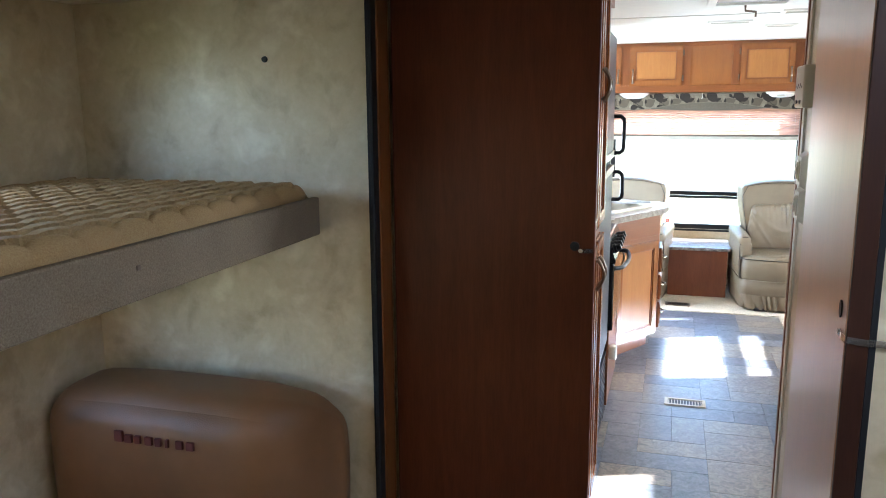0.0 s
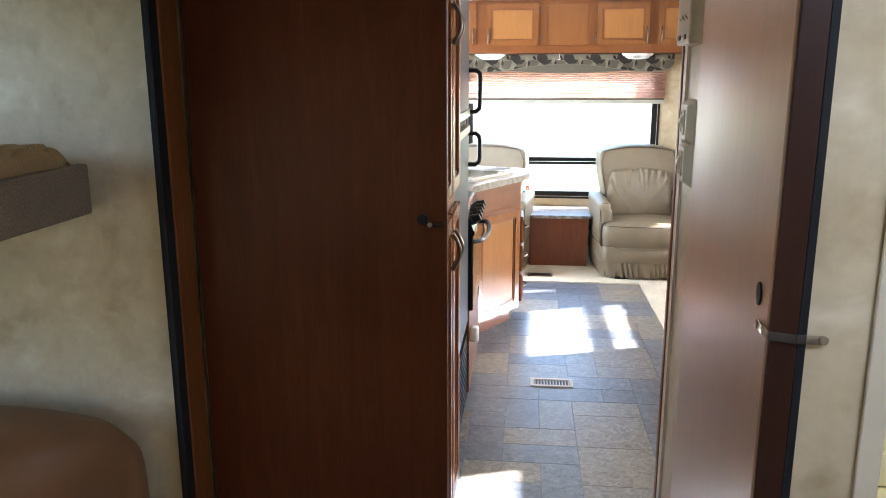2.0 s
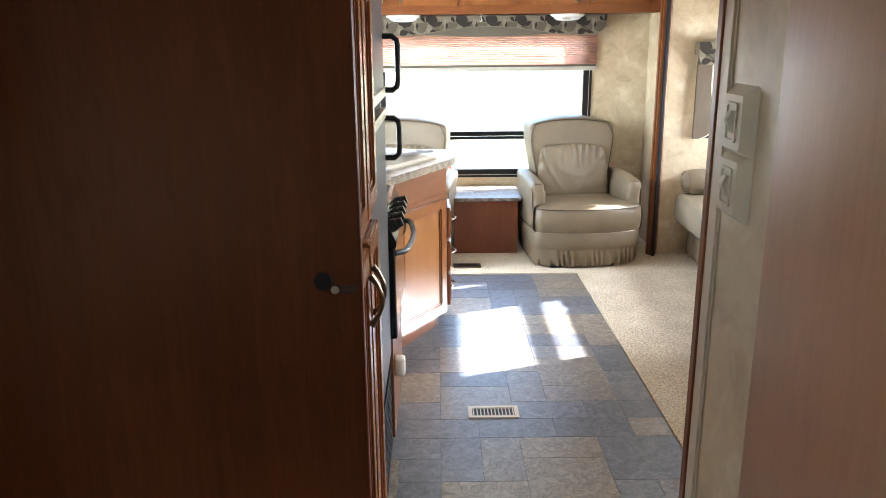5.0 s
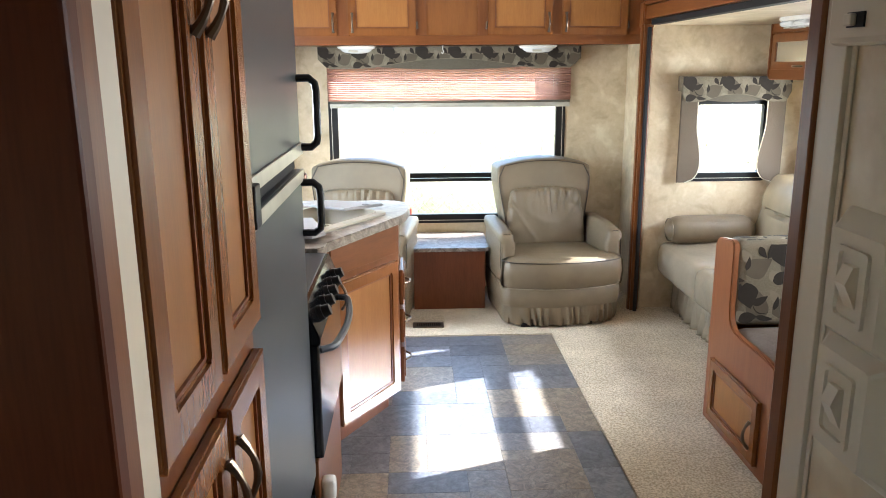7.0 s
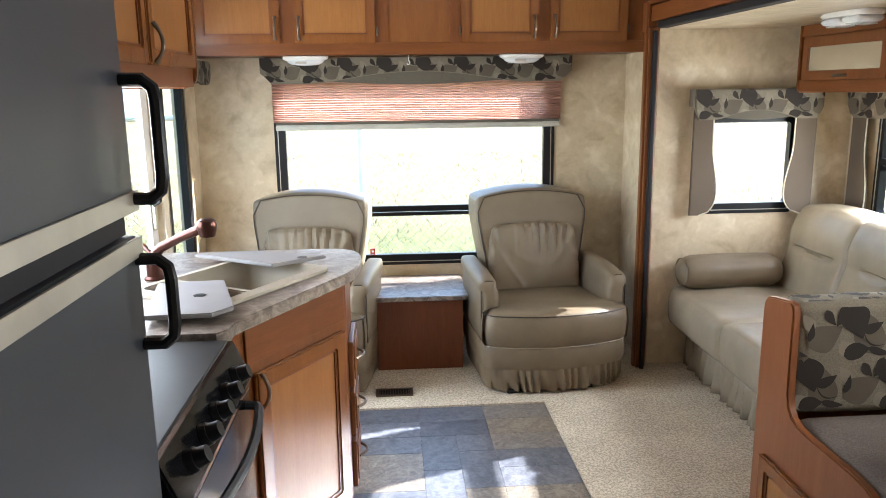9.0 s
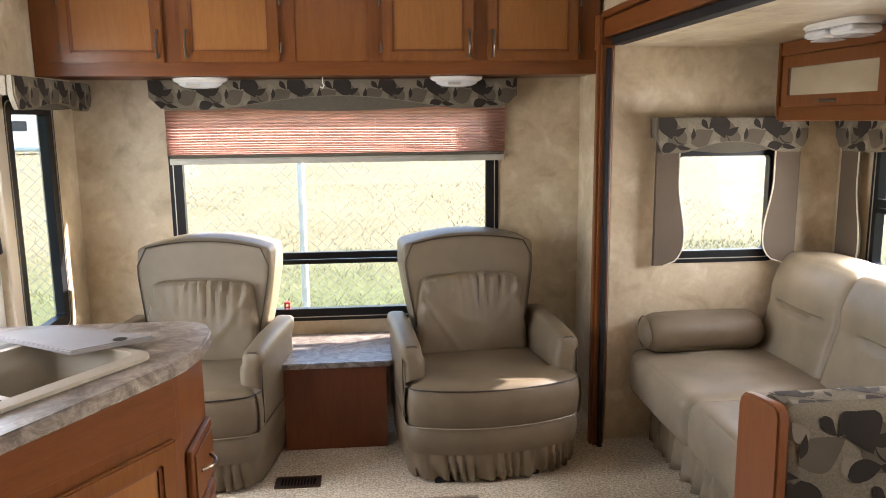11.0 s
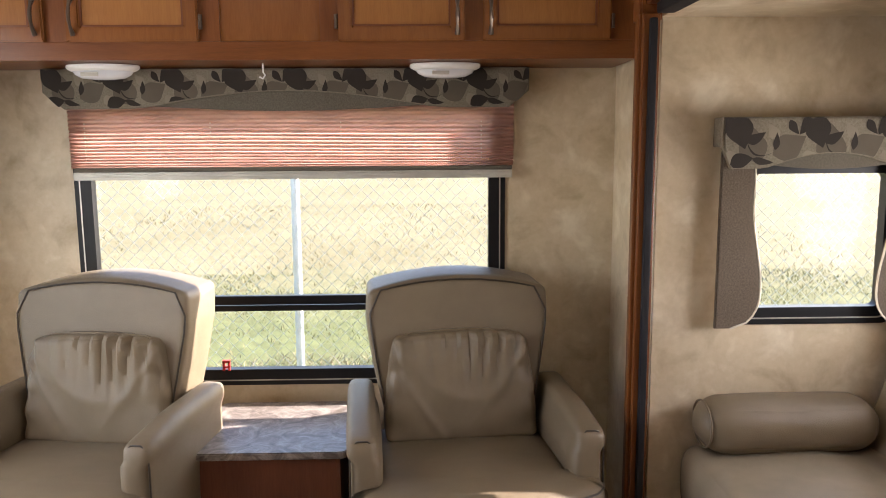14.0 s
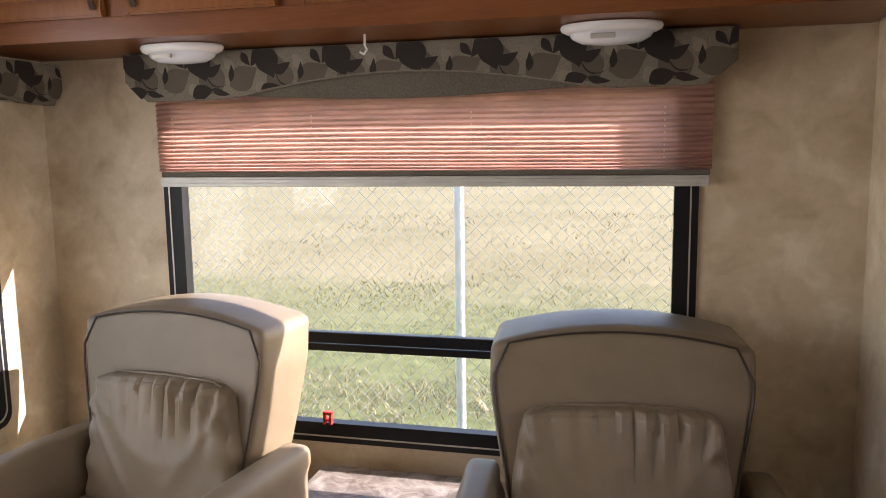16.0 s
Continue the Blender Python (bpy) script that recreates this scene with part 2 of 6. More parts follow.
M_DOOR_SHEEN.node_tree.nodes["Principled BSDF"].inputs["Coat Weight"].default_value = 1.0
M_DOOR_SHEEN.node_tree.nodes["Principled BSDF"].inputs["Coat Roughness"].default_value = 0.28
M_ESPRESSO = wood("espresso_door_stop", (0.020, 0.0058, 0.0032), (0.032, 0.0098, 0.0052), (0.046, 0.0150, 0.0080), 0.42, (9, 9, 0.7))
M_STRAP = plain("smoky_clear_plastic", (0.55, 0.50, 0.46), 0.12, bumpy=0)
M_STRAP.node_tree.nodes["Principled BSDF"].inputs["Transmission Weight"].default_value = 0.92
M_STRAP.node_tree.nodes["Principled BSDF"].inputs["IOR"].default_value = 1.08
M_SLATE = slate("slate_vinyl")
M_GROUT = plain("vinyl_seam", (0.075, 0.074, 0.076), 0.6)
M_CARPET = carpet_mat("beige_carpet", (0.37, 0.31, 0.22), (0.78, 0.69, 0.54), 105.0, 0.10)
M_BUNKCARPET = carpet_mat("grey_brown_carpet", (0.125, 0.094, 0.064), (0.285, 0.230, 0.162), 240.0, 0.20)
M_LEATHER = leather("taupe_leatherette", (0.172, 0.132, 0.081), 0.44)
M_LEATHERD = leather("taupe_piping", (0.040, 0.030, 0.020))
M_SOFA = leather("pale_taupe_leatherette", (0.285, 0.238, 0.166), 0.27)
M_TAN = leather("tan_vinyl", (0.205, 0.104, 0.046), 0.42)
M_TAND = plain("maroon_embroidery", (0.10, 0.02, 0.014), 0.8)
M_LAMINATE = laminate("stone_laminate")
M_BLACK = plain("black_frame", (0.012, 0.012, 0.013), 0.35, bumpy=0.05)
M_SEAL = plain("black_rubber_seal", (0.015, 0.015, 0.017), 0.6)
for matte in (M_BLACK, M_SEAL):
    matte.node_tree.nodes["Principled BSDF"].inputs["Specular IOR Level"].default_value = 0.2
M_FRIDGE = plain("black_satin_door", (0.034, 0.041, 0.050), 0.36, vary=0.05, bumpy=0.03, fine=300)
M_ALU = plain("aged_aluminium", (0.52, 0.50, 0.43), 0.35, 0.6)
M_GLOSSBLACK = plain("gloss_black_enamel", (0.006, 0.006, 0.007), 0.12, vary=0.0, bumpy=0.0)
M_DOORF = wood("stained_maple_door_frame", (0.140, 0.045, 0.010), (0.195, 0.068, 0.0155), (0.25, 0.096, 0.024), 0.27)
M_DOORF.node_tree.nodes["Principled BSDF"].inputs["Specular IOR Level"].default_value = 0.5
M_PEWTER = plain("pewter_pull", (0.16, 0.125, 0.095), 0.32, 0.9)
M_STEEL = plain("bright_steel", (0.6, 0.6, 0.6), 0.22, 1.0)
M_WHITE = plain("white_plastic", (0.78, 0.77, 0.73), 0.4, vary=0.03, bumpy=0.03)
M_IVORY = plain("ivory_plastic", (0.62, 0.55, 0.43), 0.4, vary=0.04, bumpy=0.03)
M_LENS = plain("frosted_lens", (0.72, 0.74, 0.76), 0.15, vary=0.05, bumpy=0.3, fine=90)
M_PRINTBG = carpet_mat("olive_tapestry", (0.145, 0.126, 0.092), (0.26, 0.228, 0.172))
M_PRINTD = plain("dark_leaf_weave", (0.024, 0.018, 0.013), 0.9, bumpy=0.5, fine=400)
M_PRINTM = plain("brown_leaf_weave", (0.105, 0.088, 0.062), 0.9, bumpy=0.5, fine=400)
M_PRINTL = plain("pale_leaf_weave", (0.235, 0.205, 0.15), 0.9, bumpy=0.5, fine=400)
M_OLIVE = carpet_mat("plain_olive_cloth", (0.10, 0.088, 0.066), (0.165, 0.148, 0.115))
M_WING = carpet_mat("brown_wing_cloth", (0.085, 0.066, 0.048), (0.175, 0.14, 0.105))
M_SEATCLOTH = carpet_mat("dark_brown_seat_cloth", (0.105, 0.085, 0.074), (0.205, 0.172, 0.150))
M_CORD = plain("cream_cord", (0.66, 0.60, 0.48), 0.8)
M_BLIND = shade_cloth("salmon_pleated_cloth", (0.60, 0.375, 0.30), 0.50)
M_RAIL = plain("blind_rail", (0.50, 0.49, 0.43), 0.4, 0.2)
M_GLASS = glass_mat("window_glass")
M_TILE = plain("cream_surround", (0.78, 0.67, 0.37), 0.25, vary=0.03, bumpy=0.02)
M_RED = plain("red_plastic", (0.55, 0.03, 0.02), 0.4)
M_BRONZE = plain("oiled_bronze", (0.065, 0.024, 0.017), 0.28, 0.7)
M_SINK = plain("almond_sink", (0.40, 0.36, 0.28), 0.4, vary=0.05)
M_COVER = plain("grey_sink_cover", (0.27, 0.265, 0.265), 0.45, vary=0.05)
M_MATT = carpet_mat("quilted_ticking", (0.27, 0.175, 0.078), (0.40, 0.285, 0.15), 300.0)
M_GREEN = grass_mat("green_grass_blades", (0.095, 0.112, 0.038), (0.165, 0.175, 0.066), 0.9)
M_GALV = plain("galvanised_steel", (0.55, 0.58, 0.60), 0.45, 0.5)
M_GROUND = grass_mat("dry_field", (0.150, 0.128, 0.068), (0.232, 0.198, 0.120), 0.30, (0.120, 0.134, 0.056))
M_BLADE = grass_mat("grass_blades", (0.165, 0.137, 0.066), (0.28, 0.230, 0.130), 0.8)
M_WEED = grass_mat("dead_straw", (0.17, 0.135, 0.082), (0.36, 0.30, 0.205), 2.5)
M_MIRROR = plain("cabinet_mirror", (0.62, 0.60, 0.54), 0.12, 0.85, vary=0.03, bumpy=0.0)
M_RV = plain("trailer_white", (0.74, 0.74, 0.74), 0.4, vary=0.04)
M_RVD = plain("trailer_window", (0.03, 0.035, 0.045), 0.2)


# ---- mesh helpers ----
def mesh_from(name, bm, material, smooth=False):
    me = bpy.data.meshes.new(name)
    bm.normal_update()
    bm.to_mesh(me)
    bm.free()
    me.materials.append(material)
    if smooth:
        me.polygons.foreach_set("use_smooth", [True] * len(me.polygons))
        me.set_sharp_from_angle(angle=radians(40))
    return me


def part(name, bm, material, parent=None, label="", smooth=False):
    ob = new(name, mesh_from(name, bm, material, smooth))
    if parent is not None:
        ob.parent = parent
        ob.matrix_parent_inverse = Matrix.Translation(parent.matrix_basis.translation).inverted() if parent.type == "EMPTY" and parent.parent is None else Matrix()
    if label:
        tagged(ob, label)
    return ob


def thing(name, at, label, category, group=""):
    ob = new(name)
    ob.empty_display_size = 0.05
    ob.matrix_basis = Matrix.Translation(at)
    return tagged(ob, label, category, group)


def structure(name, bm, material, label, category, smooth=False):
    return tagged(part(name, bm, material, None, "", smooth), label, category, "", "structure")


def box(bm, x0, x1, y0, y1, z0, z1, bev=0.0, seg=2):
    r = bmesh.ops.create_cube(bm, size=1.0, matrix=Matrix.LocRotScale(((x0 + x1) / 2, (y0 + y1) / 2, (z0 + z1) / 2), None, (abs(x1 - x0), abs(y1 - y0), abs(z1 - z0))))
    if bev:
        edges = list({e for v in r["verts"] for e in v.link_edges})
        bmesh.ops.bevel(bm, geom=edges, offset=bev, segments=seg, affect="EDGES", profile=0.5)
    return r


def boxes(*rows, bev=0.0):
    bm = bmesh.new()
    for r in rows:
        box(bm, *r, bev=bev)
    return bm


def cyl(bm, p, q, r0, r1=None, seg=12):
    p, q = Vector(p), Vector(q)
    d = q - p
    m = Matrix.Translation((p + q) / 2) @ d.to_track_quat("Z", "Y").to_matrix().to_4x4()
    bmesh.ops.create_cone(bm, cap_ends=True, segments=seg, radius1=r0, radius2=r0 if r1 is None else r1, depth=d.length, matrix=m)


def tube(bm, pts, r, seg=8, closed=False):
    pts = [Vector(p) for p in pts]
    n = len(pts)
    rings = []
    for i, p in enumerate(pts):
        a = pts[(i - 1) % n] if closed or i else p
        b = pts[(i + 1) % n] if closed or i < n - 1 else p
        d = (b - a).normalized()
        if i == 0:
            ref = Vector((0, 0, 1)) if abs(d.z) < 0.7 else Vector((1, 0, 0))
            u = d.cross(ref).normalized()
        else:
            u = (u - d * u.dot(d)).normalized()
        w = d.cross(u)
        rr = r[i] if isinstance(r, (list, tuple)) else r
        rings.append([bm.verts.new(p + rr * (u * math.cos(t) + w * math.sin(t))) for t in [2 * math.pi * k / seg for k in range(seg)]])
    for i in range(n if closed else n - 1):
        a, b = rings[i], rings[(i + 1) % n]
        for k in range(seg):
            bm.faces.new((a[k], a[(k + 1) % seg], b[(k + 1) % seg], b[k]))
    if not closed:
        bm.faces.new(rings[0][::-1])
        bm.faces.new(rings[-1])


def prism(bm, outline, axis, a, b, bev=0.0):
    """A flat outline pushed along an axis from a to b. The outline's two numbers are the other two axes in order."""
    def at(u, v, w):
        return {"x": (w, u, v), "y": (u, w, v), "z": (u, v, w)}[axis]
    lo = [bm.verts.new(at(u, v, a)) for u, v in outline]
    hi = [bm.verts.new(at(u, v, b)) for u, v in outline]
    f = [bm.faces.new(lo), bm.faces.new(hi[::-1])]
    n = len(outline)
    for i in range(n):
        bm.faces.new((lo[i], hi[i], hi[(i + 1) % n], lo[(i + 1) % n]))
    bmesh.ops.recalc_face_normals(bm, faces=bm.faces[:])
    if bev:
        edges = [e for face in f for e in face.edges]
        bmesh.ops.bevel(bm, geom=edges, offset=bev, segments=2, affect="EDGES")


def rounded(u0, u1, v0, v1, r, n=5):
    pts = []
    for cu, cv, s in ((u1 - r, v1 - r, 0), (u0 + r, v1 - r, 90), (u0 + r, v0 + r, 180), (u1 - r, v0 + r, 270)):
        for k in range(n + 1):
            t = radians(s + 90 * k / n)
            pts.append((cu + r * math.cos(t), cv + r * math.sin(t)))
    return pts


def ring_frame(bm, axis, a, b, u0, u1, v0, v1, w, r=0.03, n=5):
    """A rounded rectangular frame w wide, between a and b along the axis."""
    def at(u, v, t):
        return {"x": (t, u, v), "y": (u, t, v), "z": (u, v, t)}[axis]
    outer, inner = rounded(u0, u1, v0, v1, r, n), rounded(u0 + w, u1 - w, v0 + w, v1 - w, max(0.004, r - w * 0.5), n)
    rows = [[bm.verts.new(at(u, v, t)) for u, v in o] for o, t in ((outer, a), (outer, b), (inner, b), (inner, a))]
    m = len(outer)
    for i in range(4):
        p, q = rows[i], rows[(i + 1) % 4]
        for k in range(m):
            bm.faces.new((p[k], p[(k + 1) % m], q[(k + 1) % m], q[k]))
    bmesh.ops.recalc_face_normals(bm, faces=bm.faces[:])


def soft_box(bm, x0, x1, y0, y1, z0, z1, r=0.04, puff=0.012, res=14, warp=None, rough=0.0):
    """An upholstered block: rounded edges, faces that swell, and an optional warp of each point."""
    c = Vector(((x0 + x1) / 2, (y0 + y1) / 2, (z0 + z1) / 2))
    h = Vector((abs(x1 - x0) / 2, abs(y1 - y0) / 2, abs(z1 - z0) / 2))
    r = min(r, *h)
    made = {}

    def vert(p):
        key = tuple(round(q, 5) for q in p)
        if key not in made:
            q = Vector([p[i] * h[i] for i in range(3)])
            core = Vector([max(-(h[i] - r), min(h[i] - r, q[i])) for i in range(3)])
            d = q - core
            q = core + (d.normalized() * r if d.length > 1e-9 else d)
            for i in range(3):
                if abs(p[i]) > 0.999:
                    j, k = (i + 1) % 3, (i + 2) % 3
                    q[i] += math.copysign(puff, p[i]) * (1 - p[j] ** 2) * (1 - p[k] ** 2)
            q = q + c
            if rough:
                q += Vector(noise.noise_vector(q * 9.0)) * rough
            if warp:
                q = Vector(warp(q.x, q.y, q.z))
            made[key] = bm.verts.new(q)
        return made[key]

    lin = [math.sin(math.pi / 2 * (2 * i / res - 1)) for i in range(res + 1)]
    for axis in range(3):
        for side in (-1.0, 1.0):
            j, k = (axis + 1) % 3, (axis + 2) % 3
            for a in range(res):
                for b in range(res):
                    quad = []
                    for s, t in ((a, b), (a + 1, b), (a + 1, b + 1), (a, b + 1)):
                        p = [0, 0, 0]
                        p[axis], p[j], p[k] = side, lin[s], lin[t]
                        quad.append(vert(p))
                    if len(set(quad)) == 4:
                        try:
                            bm.faces.new(quad if side > 0 else quad[::-1])
                        except ValueError:
                            pass


def lathe(bm, profile, at=(0, 0, 0), seg=20, squash=(1, 1)):
    rings = []
    for rr, z in profile:
        rings.append([bm.verts.new((at[0] + rr * squash[0] * math.cos(2 * math.pi * k / seg), at[1] + rr * squash[1] * math.sin(2 * math.pi * k / seg), at[2] + z)) for k in range(seg)])
    for a, b in zip(rings, rings[1:]):
        for k in range(seg):
            bm.faces.new((a[k], a[(k + 1) % seg], b[(k + 1) % seg], b[k]))
    bm.faces.new(rings[0][::-1])
    bm.faces.new(rings[-1])
    bmesh.ops.recalc_face_normals(bm, faces=bm.faces[:])


def wall_with_holes(axis, a, b, u0, u1, v0, v1, holes):
    """A wall between a and b along the axis, spanning u and v, cut through at each hole (u0, u1, v0, v1)."""
    us = sorted({u0, u1, *[h for q in holes for h in q[:2]]})
    vs = sorted({v0, v1, *[h for q in holes for h in q[2:]]})
    bm = bmesh.new()
    grid = {}

    def vert(i, j, t):
        key = (i, j, t)
        if key not in grid:
            w = (a, b)[t]
            grid[key] = bm.verts.new({"x": (w, us[i], vs[j]), "y": (us[i], w, vs[j]), "z": (us[i], vs[j], w)}[axis])
        return grid[key]

    def solid(i, j):
        if not (0 <= i < len(us) - 1 and 0 <= j < len(vs) - 1):
            return False
        cu, cv = (us[i] + us[i + 1]) / 2, (vs[j] + vs[j + 1]) / 2
        return not any(q[0] < cu < q[1] and q[2] < cv < q[3] for q in holes)

    for i in range(len(us) - 1):
        for j in range(len(vs) - 1):
            if not solid(i, j):
                continue
            for t in (0, 1):
                bm.faces.new([vert(i, j, t), vert(i + 1, j, t), vert(i + 1, j + 1, t), vert(i, j + 1, t)])
            for di, dj, p, q in ((-1, 0, (i, j), (i, j + 1)), (1, 0, (i + 1, j), (i + 1, j + 1)), (0, -1, (i, j), (i + 1, j)), (0, 1, (i, j + 1), (i + 1, j + 1))):
                if not solid(i + di, j + dj):
                    bm.faces.new([vert(*p, 0), vert(*q, 0), vert(*q, 1), vert(*p, 1)])
    bmesh.ops.recalc_face_normals(bm, faces=bm.faces[:])
    return bm


# ---- shell of the trailer ----
XL, XR, YF, YR, ZC = -0.79, 1.63, 6.90, -1.30, 2.05
SX, SY0, SY1, SZ = 2.66, 2.60, 6.36, 1.757
BX, BY0, BY1, BZ = -1.78, -0.20, 2.15, 1.90

floor = structure("floor", boxes((XL - 0.1, XR + 0.1, YR - 0.1, YF + 0.1, -0.10, -0.004)), M_GROUT, "slate-look vinyl floor in mixed rectangles", "floor")
structure("carpet_front", boxes((XL, XR, 5.905, YF, -0.0035, 0.008)), M_CARPET, "beige cut-pile carpet under the armchairs", "carpet")
structure("carpet_slide", boxes((0.985, SX, SY0, 5.9045, -0.0035, 0.008), (XR, SX, 5.9045, SY1, -0.0035, 0.008)), M_CARPET, "beige cut-pile carpet along the slide-out", "carpet")
structure("floor_slide", boxes((XR + 0.1, SX + 0.05, SY0 - 0.05, SY1 + 0.05, -0.10, -0.006)), M_GROUT, "underside floor of the slide-out", "floor")

W_FRONT = (-0.355, 1.210, 0.484, 1.56)
structure("wall_front", wall_with_holes("y", YF, YF + 0.03, XL - 0.06, XR + 0.06, -0.1, ZC, [W_FRONT]), M_WALL, "beige mottled wallpaper front wall", "wall")
W_LEFT = (6.20, 6.645, 0.56, 1.56)
D_LEFT = (5.42, 6.12, 0.0, 1.90)
# W_KIT is an added opening, out of view, that lets light in.
W_KIT = (4.36, 5.12, 0.99, 1.46)
structure("wall_left", wall_with_holes("x", XL - 0.06, XL, YR, YF, -0.1, ZC, [W_LEFT, D_LEFT, W_KIT, (BY0, BY1 - 0.0, 0.12, BZ)]), M_WALL, "beige mottled wallpaper side wall", "wall")
structure("wall_right", wall_with_holes("x", XR, XR + 0.06, YR, YF, -0.1, ZC, [(SY0, SY1 + 0.0505, 0.0, 1.7975)]), M_WALL, "beige mottled wallpaper side wall beside the slide-out", "wall")
structure("wall_rear", boxes((XL - 0.06, XR + 0.06, YR - 0.06, YR, -0.1, ZC)), M_WALL, "beige wallpaper rear wall", "wall")
W_END = (1.885, 2.380, 0.835, 1.335)
structure("wall_slide_end", wall_with_holes("y", SY1, SY1 + 0.05, XR + 0.0005, SX + 0.05, -0.1, SZ + 0.04, [W_END]), M_WALL, "mottled beige end wall of the slide-out", "wall")
structure("wall_slide_near", boxes((XR + 0.0605, SX + 0.05, SY0 - 0.05, SY0, -0.1, SZ + 0.04)), M_WALL, "beige near wall of the slide-out", "wall")
# W_DIN is an unseen slot, its size made up to shape a sun patch.
W_SOFA, W_DIN = (5.02, 6.10, 0.82, 1.36), (3.30, 4.06, 1.30, 1.53)
structure("wall_slide_outer", wall_with_holes("x", SX, SX + 0.05, SY0, SY1, -0.1, SZ + 0.04, [W_SOFA, W_DIN]), M_WALL, "mottled beige outer wall of the slide-out", "wall")
# The hole over the bath is added, out of view, to light the rear.
structure("ceiling", wall_with_holes("z", ZC, ZC + 0.06, XL - 0.06, XR + 0.06, YR - 0.06, YF + 0.06, [(0.80, 1.40, 0.35, 0.95)]), M_CEIL, "white panelled ceiling", "ceiling")
structure("ceiling_slide", boxes((XR + 0.0605, SX, SY0, SY1, SZ, SZ + 0.035), (XR - 0.004, XR + 0.0600, SY0, SY1, SZ + 0.0005, SZ + 0.031)), M_WALL, "mottled beige ceiling of the slide-out", "ceiling")
structure("ceiling_seam", boxes(*[(XL, XR, y, y + 0.03, ZC - 0.006, ZC - 0.0005) for y in (3.35, 4.62)]), M_WHITE, "white batten strip on the ceiling", "trim")

# ---- rear bunk slide-out ----
structure("wall_bunk_end", boxes((BX - 0.05, XL - 0.061, BY1, BY1 + 0.05, -0.1, BZ + 0.04)), M_WALL, "mottled beige end wall of the bunk slide-out", "wall")
structure("wall_bunk_near", boxes((BX - 0.05, XL - 0.061, BY0 - 0.05, BY0, -0.1, BZ + 0.04)), M_WALL, "beige near wall of the bunk slide-out", "wall")
W_B1, W_B2 = (0.98, 1.66, 1.42, 1.78), (0.98, 1.66, 0.74, 1.06)
structure("wall_bunk_outer", wall_with_holes("x", BX - 0.05, BX, BY0, BY1, -0.1, BZ + 0.04, [W_B1, W_B2]), M_WALL, "mottled beige outer wall of the bunk slide-out", "wall")
structure("ceiling_bunk", boxes((BX, XL - 0.061, BY0, BY1, BZ, BZ + 0.035)), M_WALL, "beige ceiling of the bunk slide-out", "ceiling")
structure("floor_bunk", boxes((BX, XL - 0.061, BY0, BY1, 0.06, 0.12)), M_CARPET, "beige carpeted bunk slide floor", "floor")

# ---- partitions ----
structure("wall_partition_left", boxes((XL, -0.085, 2.272, 2.40, 0.0, ZC)), M_WALL, "beige partition beside the pantry", "wall")
structure("partition_edge_trim", boxes((-0.085, -0.070, 2.342, 2.398, 0.0, ZC), bev=0.003), M_IVORY, "ivory edge strip on the partition", "trim")
structure("partition_stop_trim", boxes((-0.085, -0.062, 2.2725, 2.3355, 0.0, ZC), bev=0.003), M_WOOD, "brown wooden stop strip on the partition edge", "trim")
structure("wall_partition_right", boxes((0.517, 0.575, 1.5455, 2.330, 0.0, ZC), (0.575, XR, 2.27, 2.330, 0.0, ZC)), M_WALL, "beige partition with switches", "wall")
structure("wall_bath_jamb", boxes((0.517, 0.660, 1.505, 1.545, 0.0, ZC)), M_WALL, "beige wall return beside the bathroom", "wall")
structure("bath_corner_trim", boxes((0.638, 0.672, 1.497, 1.5045, 0.0, ZC), bev=0.002), M_IVORY, "beige corner moulding", "trim")
structure("wall_bath_side", boxes((0.6605, XR, 1.575, 1.60, 0.0, ZC)), M_TILE, "cream moulded tub surround wall", "wall")
structure("corner_trim_right", boxes((0.5175, 0.536, 2.3305, 2.342, 0.0, ZC), (0.508, 0.5165, 2.319, 2.342, 0.0, ZC), bev=0.003), M_WOOD, "brown wooden corner moulding", "trim")
structure("corner_bead_right", boxes((0.511, 0.5165, 2.286, 2.3185, 0.0, ZC), (0.5145, 0.5165, 2.279, 2.2845, 0.0, ZC), bev=0.0009), M_IVORY, "ivory corner bead along the partition edge", "trim")
structure("doorway_header", boxes((-0.085, 0.5105, 2.28, 2.318, 1.985, ZC)), M_WALL, "beige header over the doorway", "wall")

# trims of the slide openings
structure("bunk_slide_seal", boxes((-0.700, -0.688, 2.088, 2.128, 0.0, BZ + 0.05), (-0.7125, -0.7005, 2.100, 2.1445, 0.0, BZ + 0.05), bev=0.003), M_SEAL, "black rubber slide seal", "trim")
structure("bunk_slide_trim", boxes((-0.700, -0.684, 2.1285, 2.172, 0.0, BZ + 0.08), (-0.700, -0.690, 2.1725, 2.236, 0.0, BZ + 0.08), bev=0.005), M_WOOD, "brown wooden slide-out moulding", "trim")
structure("bunk_edge_strip", boxes((-0.730, -0.722, 2.1425, 2.1455, 0.0, BZ)), M_WALL, "beige seam strip beside the slide moulding", "trim")
structure("bunk_slide_fill", boxes((XL - 0.0605, -0.7005, 2.146, 2.27, 0.0, ZC)), M_WALL, "beige wall return behind the moulding", "wall")
structure("slide_trim_post", boxes((1.546, 1.612, 6.318, 6.352, 0.0, 1.76), (1.556, 1.600, 6.30, 6.3175, 0.0, 1.76), bev=0.004), M_WOOD, "brown wooden slide-out post moulding", "trim")
structure("slide_seal_post", boxes((1.572, 1.594, 6.278, 6.2995, 0.0, 1.745), bev=0.005), M_SEAL, "black rubber slide seal", "trim")
